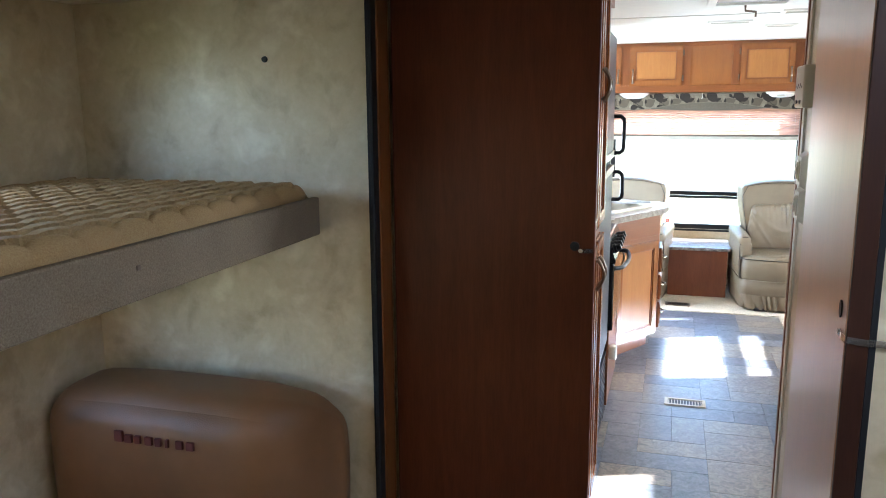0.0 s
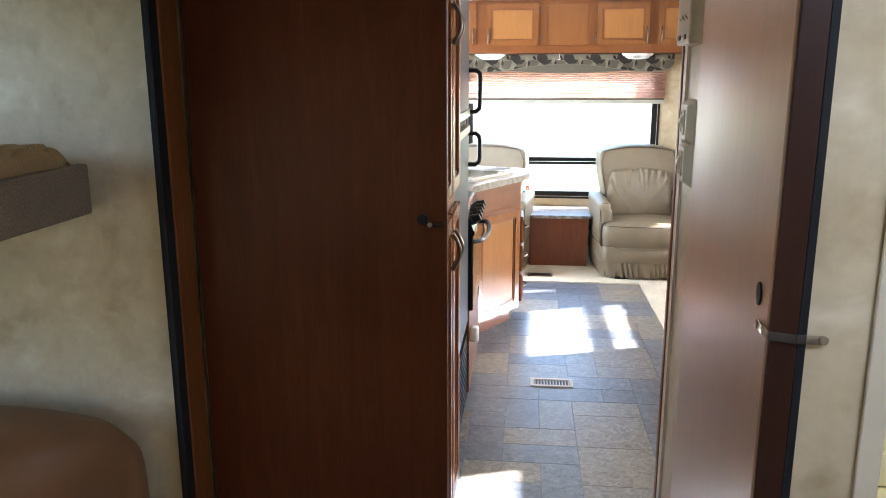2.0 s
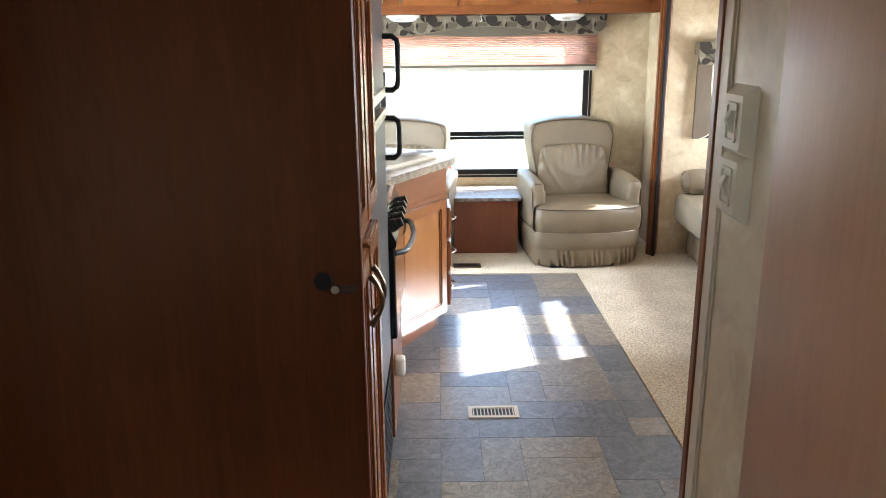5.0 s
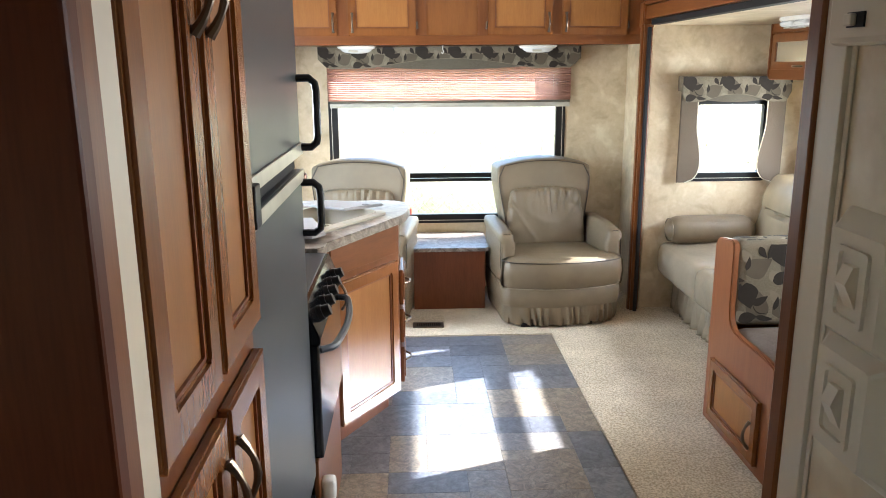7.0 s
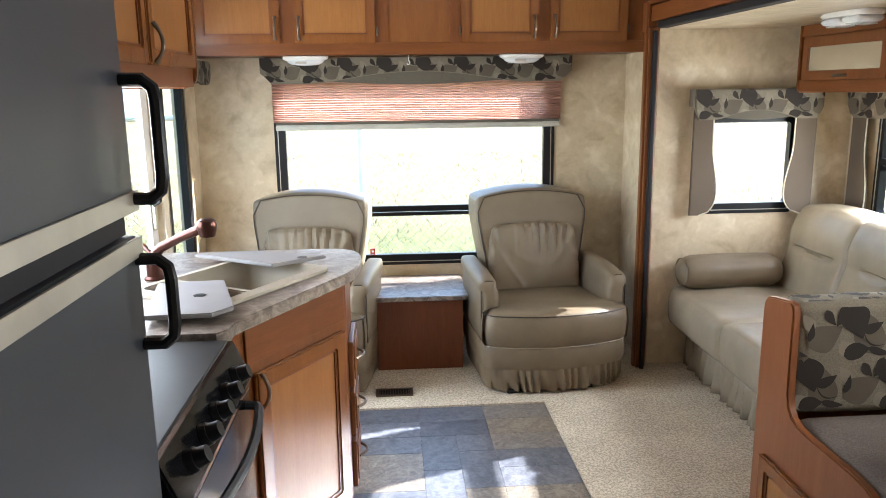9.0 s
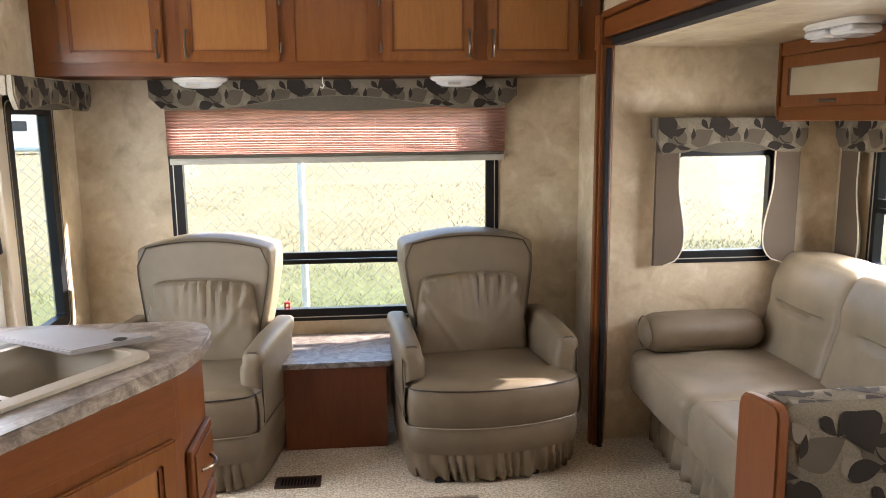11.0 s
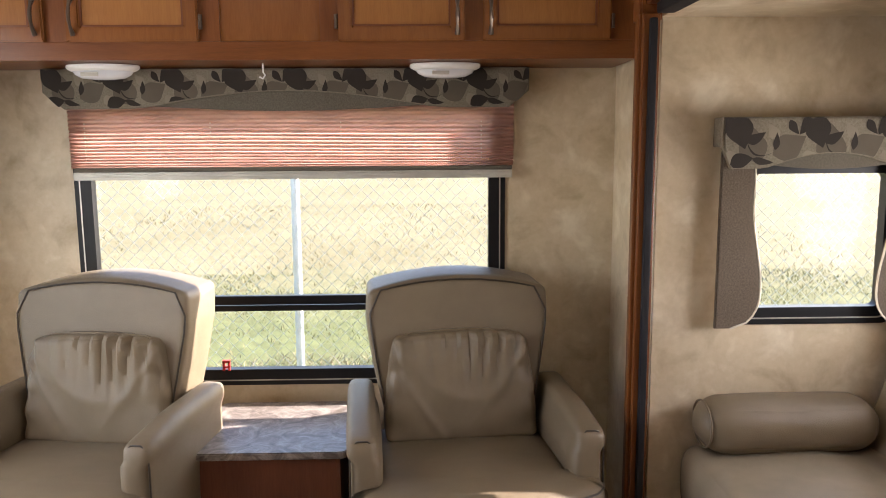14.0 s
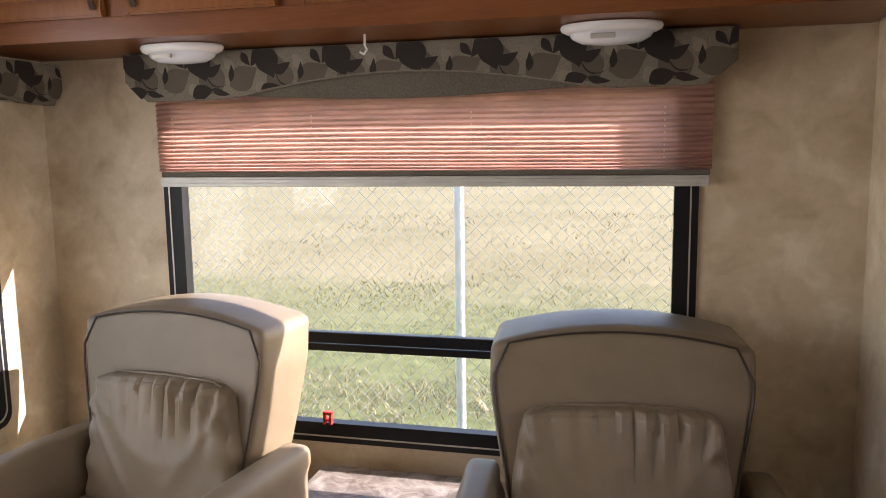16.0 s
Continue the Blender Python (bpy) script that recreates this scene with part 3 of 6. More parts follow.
structure("slide_header_trim", boxes((1.572, 1.63, SY0, 6.35, 1.79, 1.865), (1.560, 1.60, SY0, 6.35, 1.87, 1.895), bev=0.005), M_WOODY, "brown wooden header moulding over the slide-out", "trim")
structure("slide_header_seal", boxes((1.590, 1.645, SY0, 6.29, 1.757, 1.788), bev=0.005), M_SEAL, "black rubber header seal", "trim")
bm = boxes((1.552, 1.622, 6.335, 6.40, 1.745, 1.885), bev=0.004)
rosette = structure("rosette_block", bm, M_WOOD, "brown carved corner block", "trim")
bm = bmesh.new()
ring_frame(bm, "y", 6.3345, 6.329, 1.560, 1.614, 1.762, 1.868, 0.010, 0.004)
prism(bm, [(1.587 + 0.014 * math.cos(a), 1.815 + 0.03 * math.sin(a)) for a in [k * math.pi / 2 for k in range(4)]], "y", 6.3345, 6.330)
part("carved_face", bm, M_WOODH, rosette)


# ---- windows ----
def window(name, axis, pos, out, hole, label, frame_w=0.035, bar=None, parent_kind="structure"):
    """A black framed window in a wall's hole: frame, glass, and a cross bar where it has one."""
    u0, u1, v0, v1 = hole
    a, b = pos - 0.008 * out, pos + 0.03 * out
    bm = bmesh.new()
    ring_frame(bm, axis, a, b, u0 - 0.012, u1 + 0.012, v0 - 0.012, v1 + 0.012, frame_w + 0.012, 0.045, 6)
    w = structure(name, bm, M_BLACK, label, "window", True)
    bm = bmesh.new()
    ring_frame(bm, axis, a - 0.003 * out, a - 0.0005 * out, u0 + 0.006, u1 - 0.006, v0 + 0.006, v1 - 0.006, 0.004, 0.04, 6)
    part("frame_bead", bm, M_ALU, w, "thin bright bead on the frame")
    zs = [v0 + 0.02] + ([bar] if bar else []) + [v1 - 0.02]
    for z0, z1 in zip(zs, zs[1:]):
        q = (u0 + 0.02, u1 - 0.02, pos + 0.010 * out, pos + 0.014 * out)
        bm = boxes((q[2], q[3], q[0], q[1], z0, z1) if axis == "x" else (q[0], q[1], q[2], q[3], z0, z1))
        g = part("pane", bm, M_GLASS, w, "clear glass pane")
        g.visible_shadow = False
    if bar:
        rows = [(bar - 0.030, bar - 0.008, 0.0), (bar - 0.004, bar + 0.030, -0.006)]
        bm = bmesh.new()
        for z0, z1, o in rows:
            p, q = pos + (o - 0.002) * out, pos + 0.02 * out
            box(bm, *((p, q, u0 + 0.02, u1 - 0.02, z0, z1) if axis == "x" else (u0 + 0.02, u1 - 0.02, p, q, z0, z1)), bev=0.003)
        part("cross_bar", bm, M_BLACK, w, "black sliding-sash cross bar")
    return w


window("window_front", "y", YF, 1, W_FRONT, "wide black-framed front window over the armchairs", 0.050, 0.790)
window("window_side_front", "x", XL, -1, W_LEFT, "tall black-framed side window near the front corner", 0.060)
window("window_slide_end", "y", SY1, 1, W_END, "small square black-framed window with rounded corners", 0.042)
window("window_sofa", "x", SX, 1, W_SOFA, "black-framed window above the sofa", 0.032, 1.095)
window("window_dinette_unseen", "x", SX, 1, W_DIN, "unseen black-framed window slot beside the dinette, sized to shape a floor sun patch", 0.032)
window("window_kitchen_unseen", "x", XL, -1, W_KIT, "unseen black-framed window over the sink, added to bring in light", 0.032)
window("window_bunk_upper", "x", BX, -1, W_B1, "black-framed bunk window", 0.03)
window("window_bunk_lower", "x", BX, -1, W_B2, "black-framed lower bunk window", 0.03)

# ---- entry door with screen frame ----
entry = structure("door_entry", boxes((XL - 0.05, XL - 0.025, 5.42, 5.50, 0.02, 1.90), (XL - 0.05, XL - 0.025, 6.03, 6.12, 0.02, 1.90), (XL - 0.05, XL - 0.025, 5.50, 6.03, 1.80, 1.90), (XL - 0.05, XL - 0.025, 5.50, 6.03, 0.02, 0.25), bev=0.004), M_WHITE, "white aluminium screen door frame, closed", "door")
g = part("pane", boxes((XL - 0.042, XL - 0.038, 5.50, 6.03, 0.25, 1.80)), M_GLASS, entry, "clear storm pane")
g.visible_shadow = False
bm = bmesh.new()
prism(bm, rounded(6.045, 6.085, 0.86, 1.00, 0.015), "x", XL - 0.024, XL - 0.012, 0.003)
lock = part("latch_plate", bm, M_ALU, entry, "grey latch plate")
bm = bmesh.new()
tube(bm, [(XL - 0.012, 6.045, 0.98), (XL + 0.02, 6.03, 1.0), (XL + 0.022, 6.02, 1.05), (XL + 0.014, 6.02, 1.10)], 0.011)
part("door_handle", bm, M_BLACK, entry, "dark grey latch lever", True)
structure("door_jamb", boxes((XL - 0.0605, XL + 0.012, 6.122, 6.195, 0.0, 1.95), bev=0.004), M_IVORY, "ivory jamb between door and window", "trim")

# ---- pocket doors ----
d = structure("door_left", boxes((-0.683, -0.043, 2.238, 2.262, 0.015, 1.985), bev=0.004), M_DOOR, "dark mahogany sliding door panel, open", "door")
bm = bmesh.new()
prism(bm, [(-0.103 + 0.014 * math.cos(a), 1.138 + 0.014 * math.sin(a)) for a in [k * math.pi / 8 for k in range(16)]], "y", 2.2375, 2.233)
part("finger_pull", bm, M_BLACK, d, "round black finger pull")
d = structure("door_right", boxes((0.496, 0.5165, 1.508, 2.070, 0.015, 1.985), bev=0.003), M_DOOR_SHEEN, "dark brown satin sliding door panel, coloured paler for its sheen, open", "door")
bm = bmesh.new()
prism(bm, [(1.553 + 0.011 * math.cos(a), 1.162 + 0.018 * math.sin(a)) for a in [k * math.pi / 8 for k in range(16)]], "x", 0.4955, 0.493)
part("finger_pull", bm, M_BLACK, d, "oval black finger pull")
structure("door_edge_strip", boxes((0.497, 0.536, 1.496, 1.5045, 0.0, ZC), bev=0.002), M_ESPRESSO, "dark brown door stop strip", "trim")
structure("door_edge_seal", boxes((0.5365, 0.548, 1.4965, 1.5045, 0.0, ZC)), M_SEAL, "black gap seal beside the door strip", "trim")


def strap(pts, label):
    t = thing("travel_strap", pts[0], label, "strap")
    bm = bmesh.new()
    for p, q in zip(pts, pts[1:]):
        a, b = Vector(p), Vector(q)
        u = Vector((0, 0, 0.0065))
        n = (b - a).cross(u).normalized() * 0.0008
        vs = [bm.verts.new(v + s * n) for s in (-1, 1) for v in (a - u, b - u, b + u, a + u)]
        for f in ((0, 1, 2, 3), (7, 6, 5, 4), (0, 4, 5, 1), (1, 5, 6, 2), (2, 6, 7, 3), (3, 7, 4, 0)):
            bm.faces.new([vs[i] for i in f])
    part("band", bm, M_STRAP, t, "smoky clear plastic band")
    for p, q in ((pts[0], pts[1]), (pts[-1], pts[-2])):
        a = Vector(p)
        d = (Vector(pts[1]) - Vector(pts[0])).cross(Vector((0, 0, 1))).normalized() if p == pts[0] else (Vector(pts[-1]) - Vector(pts[-2])).cross(Vector((0, 0, 1))).normalized()
        bm = bmesh.new()
        cyl(bm, a - d * 0.003, a + d * 0.003, 0.0065)
        part("snap", bm, M_STEEL, t, "steel snap button")


strap([(0.4925, 1.543, 1.118), (0.491, 1.515, 1.118), (0.494, 1.494, 1.116), (0.530, 1.4915, 1.113), (0.572, 1.4985, 1.110)], "clear travel strap snapped across the door edge")
strap([(-0.085, 2.2345, 1.125), (-0.060, 2.234, 1.125), (-0.047, 2.240, 1.125), (-0.046, 2.264, 1.125), (-0.058, 2.290, 1.125)], "clear travel strap snapped over the open door panel")


# ---- cabinet fronts ----
def front(name, parent, axis, face, out, u0, u1, v0, v1, label="", rail=0.045, handle=None, hinge=None):
    """A framed door or drawer front with a recessed panel, lying on a face. handle: (u, v, upright)."""
    bm = bmesh.new()
    a, b = face, face + 0.019 * out
    ring_frame(bm, axis, a, b, u0, u1, v0, v1, rail, 0.004, 2)
    edges = [e for e in bm.edges if e.is_manifold and e.calc_face_angle(0) > 1.0 and e.calc_length() > 0.03]
    bmesh.ops.bevel(bm, geom=edges, offset=0.005, segments=2, affect="EDGES")
    d = part(name, bm, M_DOORF, parent, label or "stained maple frame with a recessed panel")
    p0, p1 = sorted((face + 0.001 * out, face + 0.009 * out))
    q = (u0 + rail - 0.004, u1 - rail + 0.004, v0 + rail - 0.004, v1 - rail + 0.004)
    bm = boxes((p0, p1, q[0], q[1], q[2], q[3]) if axis == "x" else (q[0], q[1], p0, p1, q[2], q[3]))
    part("panel", bm, M_PANEL, d, "lighter maple panel")
    bm = bmesh.new()
    ring_frame(bm, axis, face + 0.009 * out, face + 0.0135 * out, u0 + rail - 0.002, u1 - rail + 0.002, v0 + rail - 0.002, v1 - rail + 0.002, 0.008, 0.003, 2)
    part("bead", bm, M_TABLEW, d, "dark glazed bead round the panel")
    if handle:
        hu, hv, upright = handle
        bm = bmesh.new()
        pts = []
        for k in range(9):
            s = k / 8 * 2 - 1
            lift = face + out * (0.019 + 0.024 * (1 - s * s) + 0.002)
            u, v = (hu, hv + s * 0.055) if upright else (hu + s * 0.055, hv)
            pts.append((lift, u, v) if axis == "x" else (u, lift, v))
        tube(bm, pts, [0.0085, 0.0065, 0.005, 0.006, 0.0065, 0.006, 0.005, 0.0065, 0.0085], 8)
        part("handle", bm, M_PEWTER, d, "antique pewter bow pull", True)
    if hinge:
        for hv in (v0 + 0.06, v1 - 0.06):
            bm = bmesh.new()
            c = (face + out * 0.010, hinge, hv) if axis == "x" else (hinge, face + out * 0.010, hv)
            cyl(bm, (c[0], c[1], c[2] - 0.022), (c[0], c[1], c[2] + 0.022), 0.006)
            part("hinge", bm, M_PEWTER, d, "dark barrel hinge", True)
    return d


# ---- front overhead cabinet ----
t = thing("overhead_cabinet", (0.41, 6.90, 1.655), "stained maple overhead cabinet along the front wall above the window", "cabinet")
CY = 6.527
part("body", boxes((XL + 0.002, 1.612, CY + 0.012, YF - 0.002, 1.658, ZC - 0.002)), M_WOODH, t)
face = [(XL + 0.002, 1.612, CY, CY + 0.012, 1.655, 1.712), (XL + 0.002, 1.612, CY, CY + 0.012, 2.02, ZC - 0.002)]
part("bottom_rail", boxes(face[0], bev=0.002), M_WOODH, t)
part("top_rail", boxes(face[1], bev=0.002), M_WOODH, t)
for a, b in ((XL + 0.002, -0.665), (-0.262, -0.178), (0.215, 0.285), (0.597, 0.665), (1.045, 1.118), (1.507, 1.612)):
    part("stile", boxes((a, b, CY, CY + 0.012, 1.712, 2.02)), M_WOOD, t)
part("recessed_panel", boxes((0.285, 0.597, CY + 0.0065, CY + 0.0118, 1.712, 2.02)), M_DOORF, t, "plain recessed maple panel")
for u0, u1, hu, hg in ((-0.672, -0.254, -0.278, -0.674), (-0.186, 0.222, -0.162, 0.228), (0.656, 1.053, 1.029, 0.650), (1.110, 1.515, 1.134, 1.521)):
    front("door", t, "y", CY, -1, u0, u1, 1.710, 2.026, handle=(hu, 1.785, True), hinge=hg)

# ---- pleated shade and valance at the front window ----
t = thing("pleated_shade", (0.45, 6.87, 1.25), "salmon pleated window shade, half drawn", "shade")
bm = bmesh.new()
rows, n = [], 38
for i in range(n + 1):
    f = i / n
    z = 1.306 + 0.248 * (f ** 1.25)
    y = 6.874 + (0.006 if i % 2 else -0.006)
    rows.append([bm.verts.new((x, y + 0.0015 * math.sin(x * 7 + i), z + (0.004 * math.sin((x + 0.36) / 1.62 * math.pi * 1.5 + 0.4) + 0.0012 * noise.noise((x * 3, i * 0.6, 0))) * math.sin(math.pi * f))) for x in [-0.364 + 1.614 * k / 40 for k in range(41)]])
for a, b in zip(rows, rows[1:]):
    for k in range(40):
        bm.faces.new((a[k], a[k + 1], b[k + 1], b[k]))
part("pleats", bm, M_BLIND, t)
part("hem", boxes((-0.353, 1.245, 6.864, 6.884, 1.2915, 1.3055), bev=0.002), M_OLIVE, t, "taupe stacked hem above the rail")
part("bottom_rail", boxes((-0.351, 1.243, 6.856, 6.882, 1.262, 1.291), (-0.351, 1.243, 6.852, 6.8555, 1.272, 1.284), bev=0.002), M_RAIL, t, "grey aluminium bottom rail")
for x in (-0.30, 0.15, 0.62, 1.13):
    bm = bmesh.new()
    for k in range(9):
        box(bm, x - 0.002, x + 0.002, 6.8555, 6.858, 1.335 + k * 0.016, 1.340 + k * 0.016)
    part("cord", bm, M_CORD, t, "white lift cord showing at the holes")


def leaf(bm, cx, cz, size, turn, put, lift, curl=0.25, wide=0.24):
    """One printed leaf: a pointed outline laid on a cloth surface by put(u, v, lift)."""
    n = 10
    pts = []
    for side in (1, -1):
        for k in range(n + 1):
            s = k / n if side > 0 else 1 - k / n
            w = wide * math.sin(math.pi * s ** 0.75) * (1 + 0.06 * math.sin(s * 9 + size * 90))
            pts.append((s - 0.5, side * w + curl * (s - 0.5) ** 2))
    c, q = math.cos(turn), math.sin(turn)
    vs = [bm.verts.new(put(cx + size * (u * c - v * q), cz + size * (u * q + v * c), lift)) for u, v in pts]
    seen = []
    for v in vs:
        if not seen or (v.co - seen[-1].co).length > 1e-5:
            seen.append(v)
    if (seen[0].co - seen[-1].co).length < 1e-5:
        seen.pop()
    if len(seen) > 2:
        bm.faces.new(seen)


MOTIF = (  # along, up, length, turn, width, bend, tone: a drooping spray, a rose with its stem, and a lone leaf
    (0.165, -0.010, 0.105, 0.5, 0.36, 0.1, "mid"), (0.060, 0.000, 0.120, 1.9, 0.33, -0.2, "mid"),
    (0.010, -0.040, 0.046, 0.4, 0.46, 0.0, "pale"), (0.118, 0.030, 0.050, 2.2, 0.30, 0.0, "pale"),
    (0.028, 0.030, 0.098, -1.25, 0.37, 0.12, "dark"), (0.072, 0.012, 0.062, 0.45, 0.24, 0.3, "dark"),
    (-0.006, 0.046, 0.060, -2.0, 0.26, -0.3, "dark"), (0.034, -0.046, 0.066, 0.25, 0.34, -0.2, "dark"),
    (0.070, -0.030, 0.080, -0.5, 0.030, 1.3, "dark"), (0.092, -0.050, 0.060, -0.25, 0.16, 0.2, "dark"),
    (0.128, 0.004, 0.050, 1.45, 0.18, 0.15, "dark"), (0.172, 0.040, 0.048, -0.9, 0.24, 0.2, "dark"),
)


def leaves(parent, put, u0, u1, v0, v1, seed, rows=1, scale=1.0, low=None):
    """Woven leaves over a cloth, each a part of its own: one spray repeated in offset rows and cut off at the cloth's edges."""
    rng = random.Random(seed)
    tones = {"dark": (M_PRINTD, 2), "mid": (M_PRINTM, 0), "pale": (M_PRINTL, 1)}
    cell, n = 0.212 * scale, 0

    def held(u, v, lift):
        u = min(u1 - 0.002, max(u0 + 0.002, u))
        return put(u, min(v1 - 0.002, max((low(u) if low else v0) + 0.003, v)), lift)
    for r in range(rows):
        mid = v0 + (v1 - v0) * (r + 0.5) / rows
        u = u0 - cell + (0.5 * cell if r % 2 else 0.0) + rng.uniform(0.0, 0.05)
        while u < u1:
            for du, dv, size, turn, wide, bend, tone in MOTIF:
                cu, cv = u + du * scale, mid + dv * scale
                if not (u0 - 0.01 < cu < u1 + 0.01 and cv > (low(cu) if low else v0) - 0.012):
                    continue
                mat, layer = tones[tone]
                n += 1
                bm = bmesh.new()
                leaf(bm, cu, cv, size * scale * rng.uniform(0.94, 1.06), turn + rng.uniform(-0.08, 0.08), held, 0.0006 + 0.0006 * layer + 0.000006 * n, bend, wide)
                part("leaf", bm, mat, parent)
            u += cell


def valance(axis, face, out, u0, u1, v0, v1, depth, label, seed, arch=0.0, wings=None, insert=True):
    """A padded cloth-covered board round a window top, with end returns, a printed leaf cloth, and wing panels where it has them."""
    def at(u, v, w):
        return (w, u, v) if axis == "x" else (u, w, v)
    mid, half = (u0 + u1) / 2, (u1 - u0) / 2
    t = thing("valance", at(mid, v1, face), label, "valance")
    bm = bmesh.new()
    low = []
    N = 24
    for k in range(N + 1):
        s = k / N * 2 - 1
        d = abs(s)
        v = v0 + arch * max(0.0, math.cos(d * math.pi / 2 / 0.62)) if d < 0.62 else v0
        if d > 0.93:
            v = v0 + (v1 - v0) * 0.42 * (d - 0.93) / 0.07
        low.append((mid + s * half, v))
    outline = [(u1, v1), (u0, v1)] + low
    prism(bm, outline, axis, face, face + 0.028 * out, 0.006)
    board = part("board", bm, M_PRINTBG, t, "olive tapestry covered board", True)
    for a, b in ((u0, u0 + 0.02), (u1 - 0.02, u1)):
        p, q = sorted((face + 0.0285 * out, face + depth * out))
        part("return", boxes((p, q, a, b, v0 + (v1 - v0) * 0.42, v1) if axis == "x" else (a, b, p, q, v0 + (v1 - v0) * 0.42, v1), bev=0.004), M_PRINTBG, t)

    def put(u, v, lift):
        return at(u, v, face - lift * out)

    def low_edge(u):
        d = abs(u - mid) / half
        if d > 0.93:
            return v0 + (v1 - v0) * 0.42 * (d - 0.93) / 0.07
        return v0 + (arch * max(0.0, math.cos(d * math.pi / 2 / 0.62)) if d < 0.62 else 0)
    leaves(board, put, u0, u1, v0, v1, seed, 1, (v1 - v0) / 0.138, low_edge)
    if insert and arch:
        bm = bmesh.new()
        lens = [(mid + s / 12 * half * 0.60, v0 + 0.012 + arch * math.cos(s / 12 * math.pi / 2)) for s in range(-12, 13)]
        lens += [(mid + s / 12 * half * 0.60, v0 + 0.012 - 0.34 * arch * math.cos(s / 12 * math.pi / 2)) for s in range(11, -12, -1)]
        prism(bm, lens, axis, face + 0.030 * out, face + 0.040 * out)
        part("insert", bm, M_OLIVE, t, "plain olive swag insert")
    if wings:
        wb, wl, wr = wings
        for side, w0, w1 in ((-1, u0 + 0.01, u0 + 0.01 + wl), (1, u1 - 0.01 - wr, u1 - 0.01)):
            edge = []
            M = 30
            for k in range(M + 1):
                f = k / M
                v = v0 + 0.05 + (wb - v0 - 0.05) * f
                w = 0.76 + 0.24 * (0.5 - 0.5 * math.cos(math.pi * min(1.0, max(0.0, (f - 0.30) / 0.48)))) if f < 0.80 else 0.36 + 0.64 * math.sqrt(max(0.0, 1 - ((f - 0.80) / 0.20) ** 2))
                edge.append((w0 + (w1 - w0) * w, v) if side < 0 else (w1 - (w1 - w0) * w, v))
            base = w0 if side < 0 else w1
            bm = bmesh.new()
            prism(bm, [(base, v0 + 0.05)] + edge + [(base, wb)], axis, face + 0.030 * out, face + 0.046 * out, 0.004)
            part("wing", bm, M_WING, t, "brown cloth wing with a curved edge", True)
            bm = bmesh.new()
            tube(bm, [at(u, v, face + 0.031 * out) for u, v in edge], 0.003, 6)
            part("welt", bm, M_CORD, t, "cream cord welt", True)
    return t


valance("y", 6.795, 1, -0.412, 1.296, 1.515, 1.653, 0.10, "olive leaf-print padded valance over the front window", 4, 0.060)
valance("y", 6.265, 1, 1.792, 2.455, 1.312, 1.462, 0.085, "olive leaf-print valance with brown wings round the small window", 7, 0.045, (0.825, 0.135, 0.150))
valance("x", 2.575, 1, 4.95, 6.27, 1.315, 1.455, 0.08, "olive leaf-print valance over the sofa window", 9, 0.03, (0.80, 0.16, 0.16))
valance("x", -0.69, -1, 6.10, 6.872, 1.515, 1.640, 0.095, "olive leaf-print valance over the side window", 12, 0.03)


# ---- lamps under the cabinet and on the slide ceiling ----
def dome_lamp(at, up, label, group, scale=(1.0, 0.62)):
    t = thing("ceiling_lamp", at, label, "lamp", group)
    x, y, z = at
    bm = bmesh.new()
    lathe(bm, [(0.02, 0), (0.118, 0), (0.121, -0.006), (0.117, -0.014), (0.105, -0.020), (0.02, -0.021)], at, 28, scale)
    part("housing", bm, M_WHITE, t, "", True)
    bm = bmesh.new()
    lathe(bm, [(0.01, -0.0205), (0.100, -0.0205), (0.092, -0.032), (0.070, -0.043), (0.03, -0.047), (0.008, -0.048)], at, 28, scale)
    part("lens", bm, M_LENS, t, "frosted plastic lens", True)
    part("switch", boxes((x - 0.045, x + 0.012, y - 0.075 * scale[1] / 0.62, y - 0.068 * scale[1] / 0.62, z - 0.040, z - 0.028), bev=0.002), M_RAIL, t, "grey rocker switch")
    return t


dome_lamp((-0.155, 6.70, 1.6555), 1, "white oval lamp under the overhead cabinet, unlit", "lamps under the cabinet")
dome_lamp((0.995, 6.70, 1.6555), 1, "white oval lamp under the overhead cabinet, unlit", "lamps under the cabinet")
t = thing("ceiling_lamp", (2.09, 5.50, SZ), "white twin-lens lamp on the slide-out ceiling, unlit", "lamp")
bm = bmesh.new()
prism(bm, [(2.09 + 0.072 * math.copysign(abs(math.cos(a)) ** 0.7, math.cos(a)), 5.50 + 0.158 * math.copysign(abs(math.sin(a)) ** 0.7, math.sin(a))) for a in [2 * math.pi * k / 40 for k in range(40)]], "z", SZ - 0.020, SZ - 0.0005, 0.006)
part("housing", bm, M_WHITE, t, "white plastic housing", True)
for cy in (5.428, 5.572):
    bm = bmesh.new()
    soft_box(bm, 2.036, 2.144, cy - 0.056, cy + 0.056, SZ - 0.046, SZ - 0.0195, 0.014, 0.006, 12)
    lens = part("lens", bm, M_LENS, t, "clear ribbed plastic lens", True)
    for k in range(7):
        part("rib", boxes((2.052, 2.128, cy - 0.036 + k * 0.012 - 0.002, cy - 0.036 + k * 0.012 + 0.002, SZ - 0.0545, SZ - 0.050)), M_LENS, lens)
part("switch", boxes((2.065, 2.115, 5.492, 5.508, SZ - 0.030, SZ - 0.0205), bev=0.002), M_RAIL, t, "grey rocker switch")
t = thing("cup_hook", (0.388, 6.66, 1.655), "small white cup hook under the cabinet", "hook")
bm = bmesh.new()
tube(bm, [(0.388, 6.66, 1.656), (0.388, 6.66, 1.628), (0.395, 6.656, 1.618), (0.388, 6.652, 1.606), (0.377, 6.652, 1.612)], 0.003, 6)
part("wire", bm, M_WHITE, t, "", True)


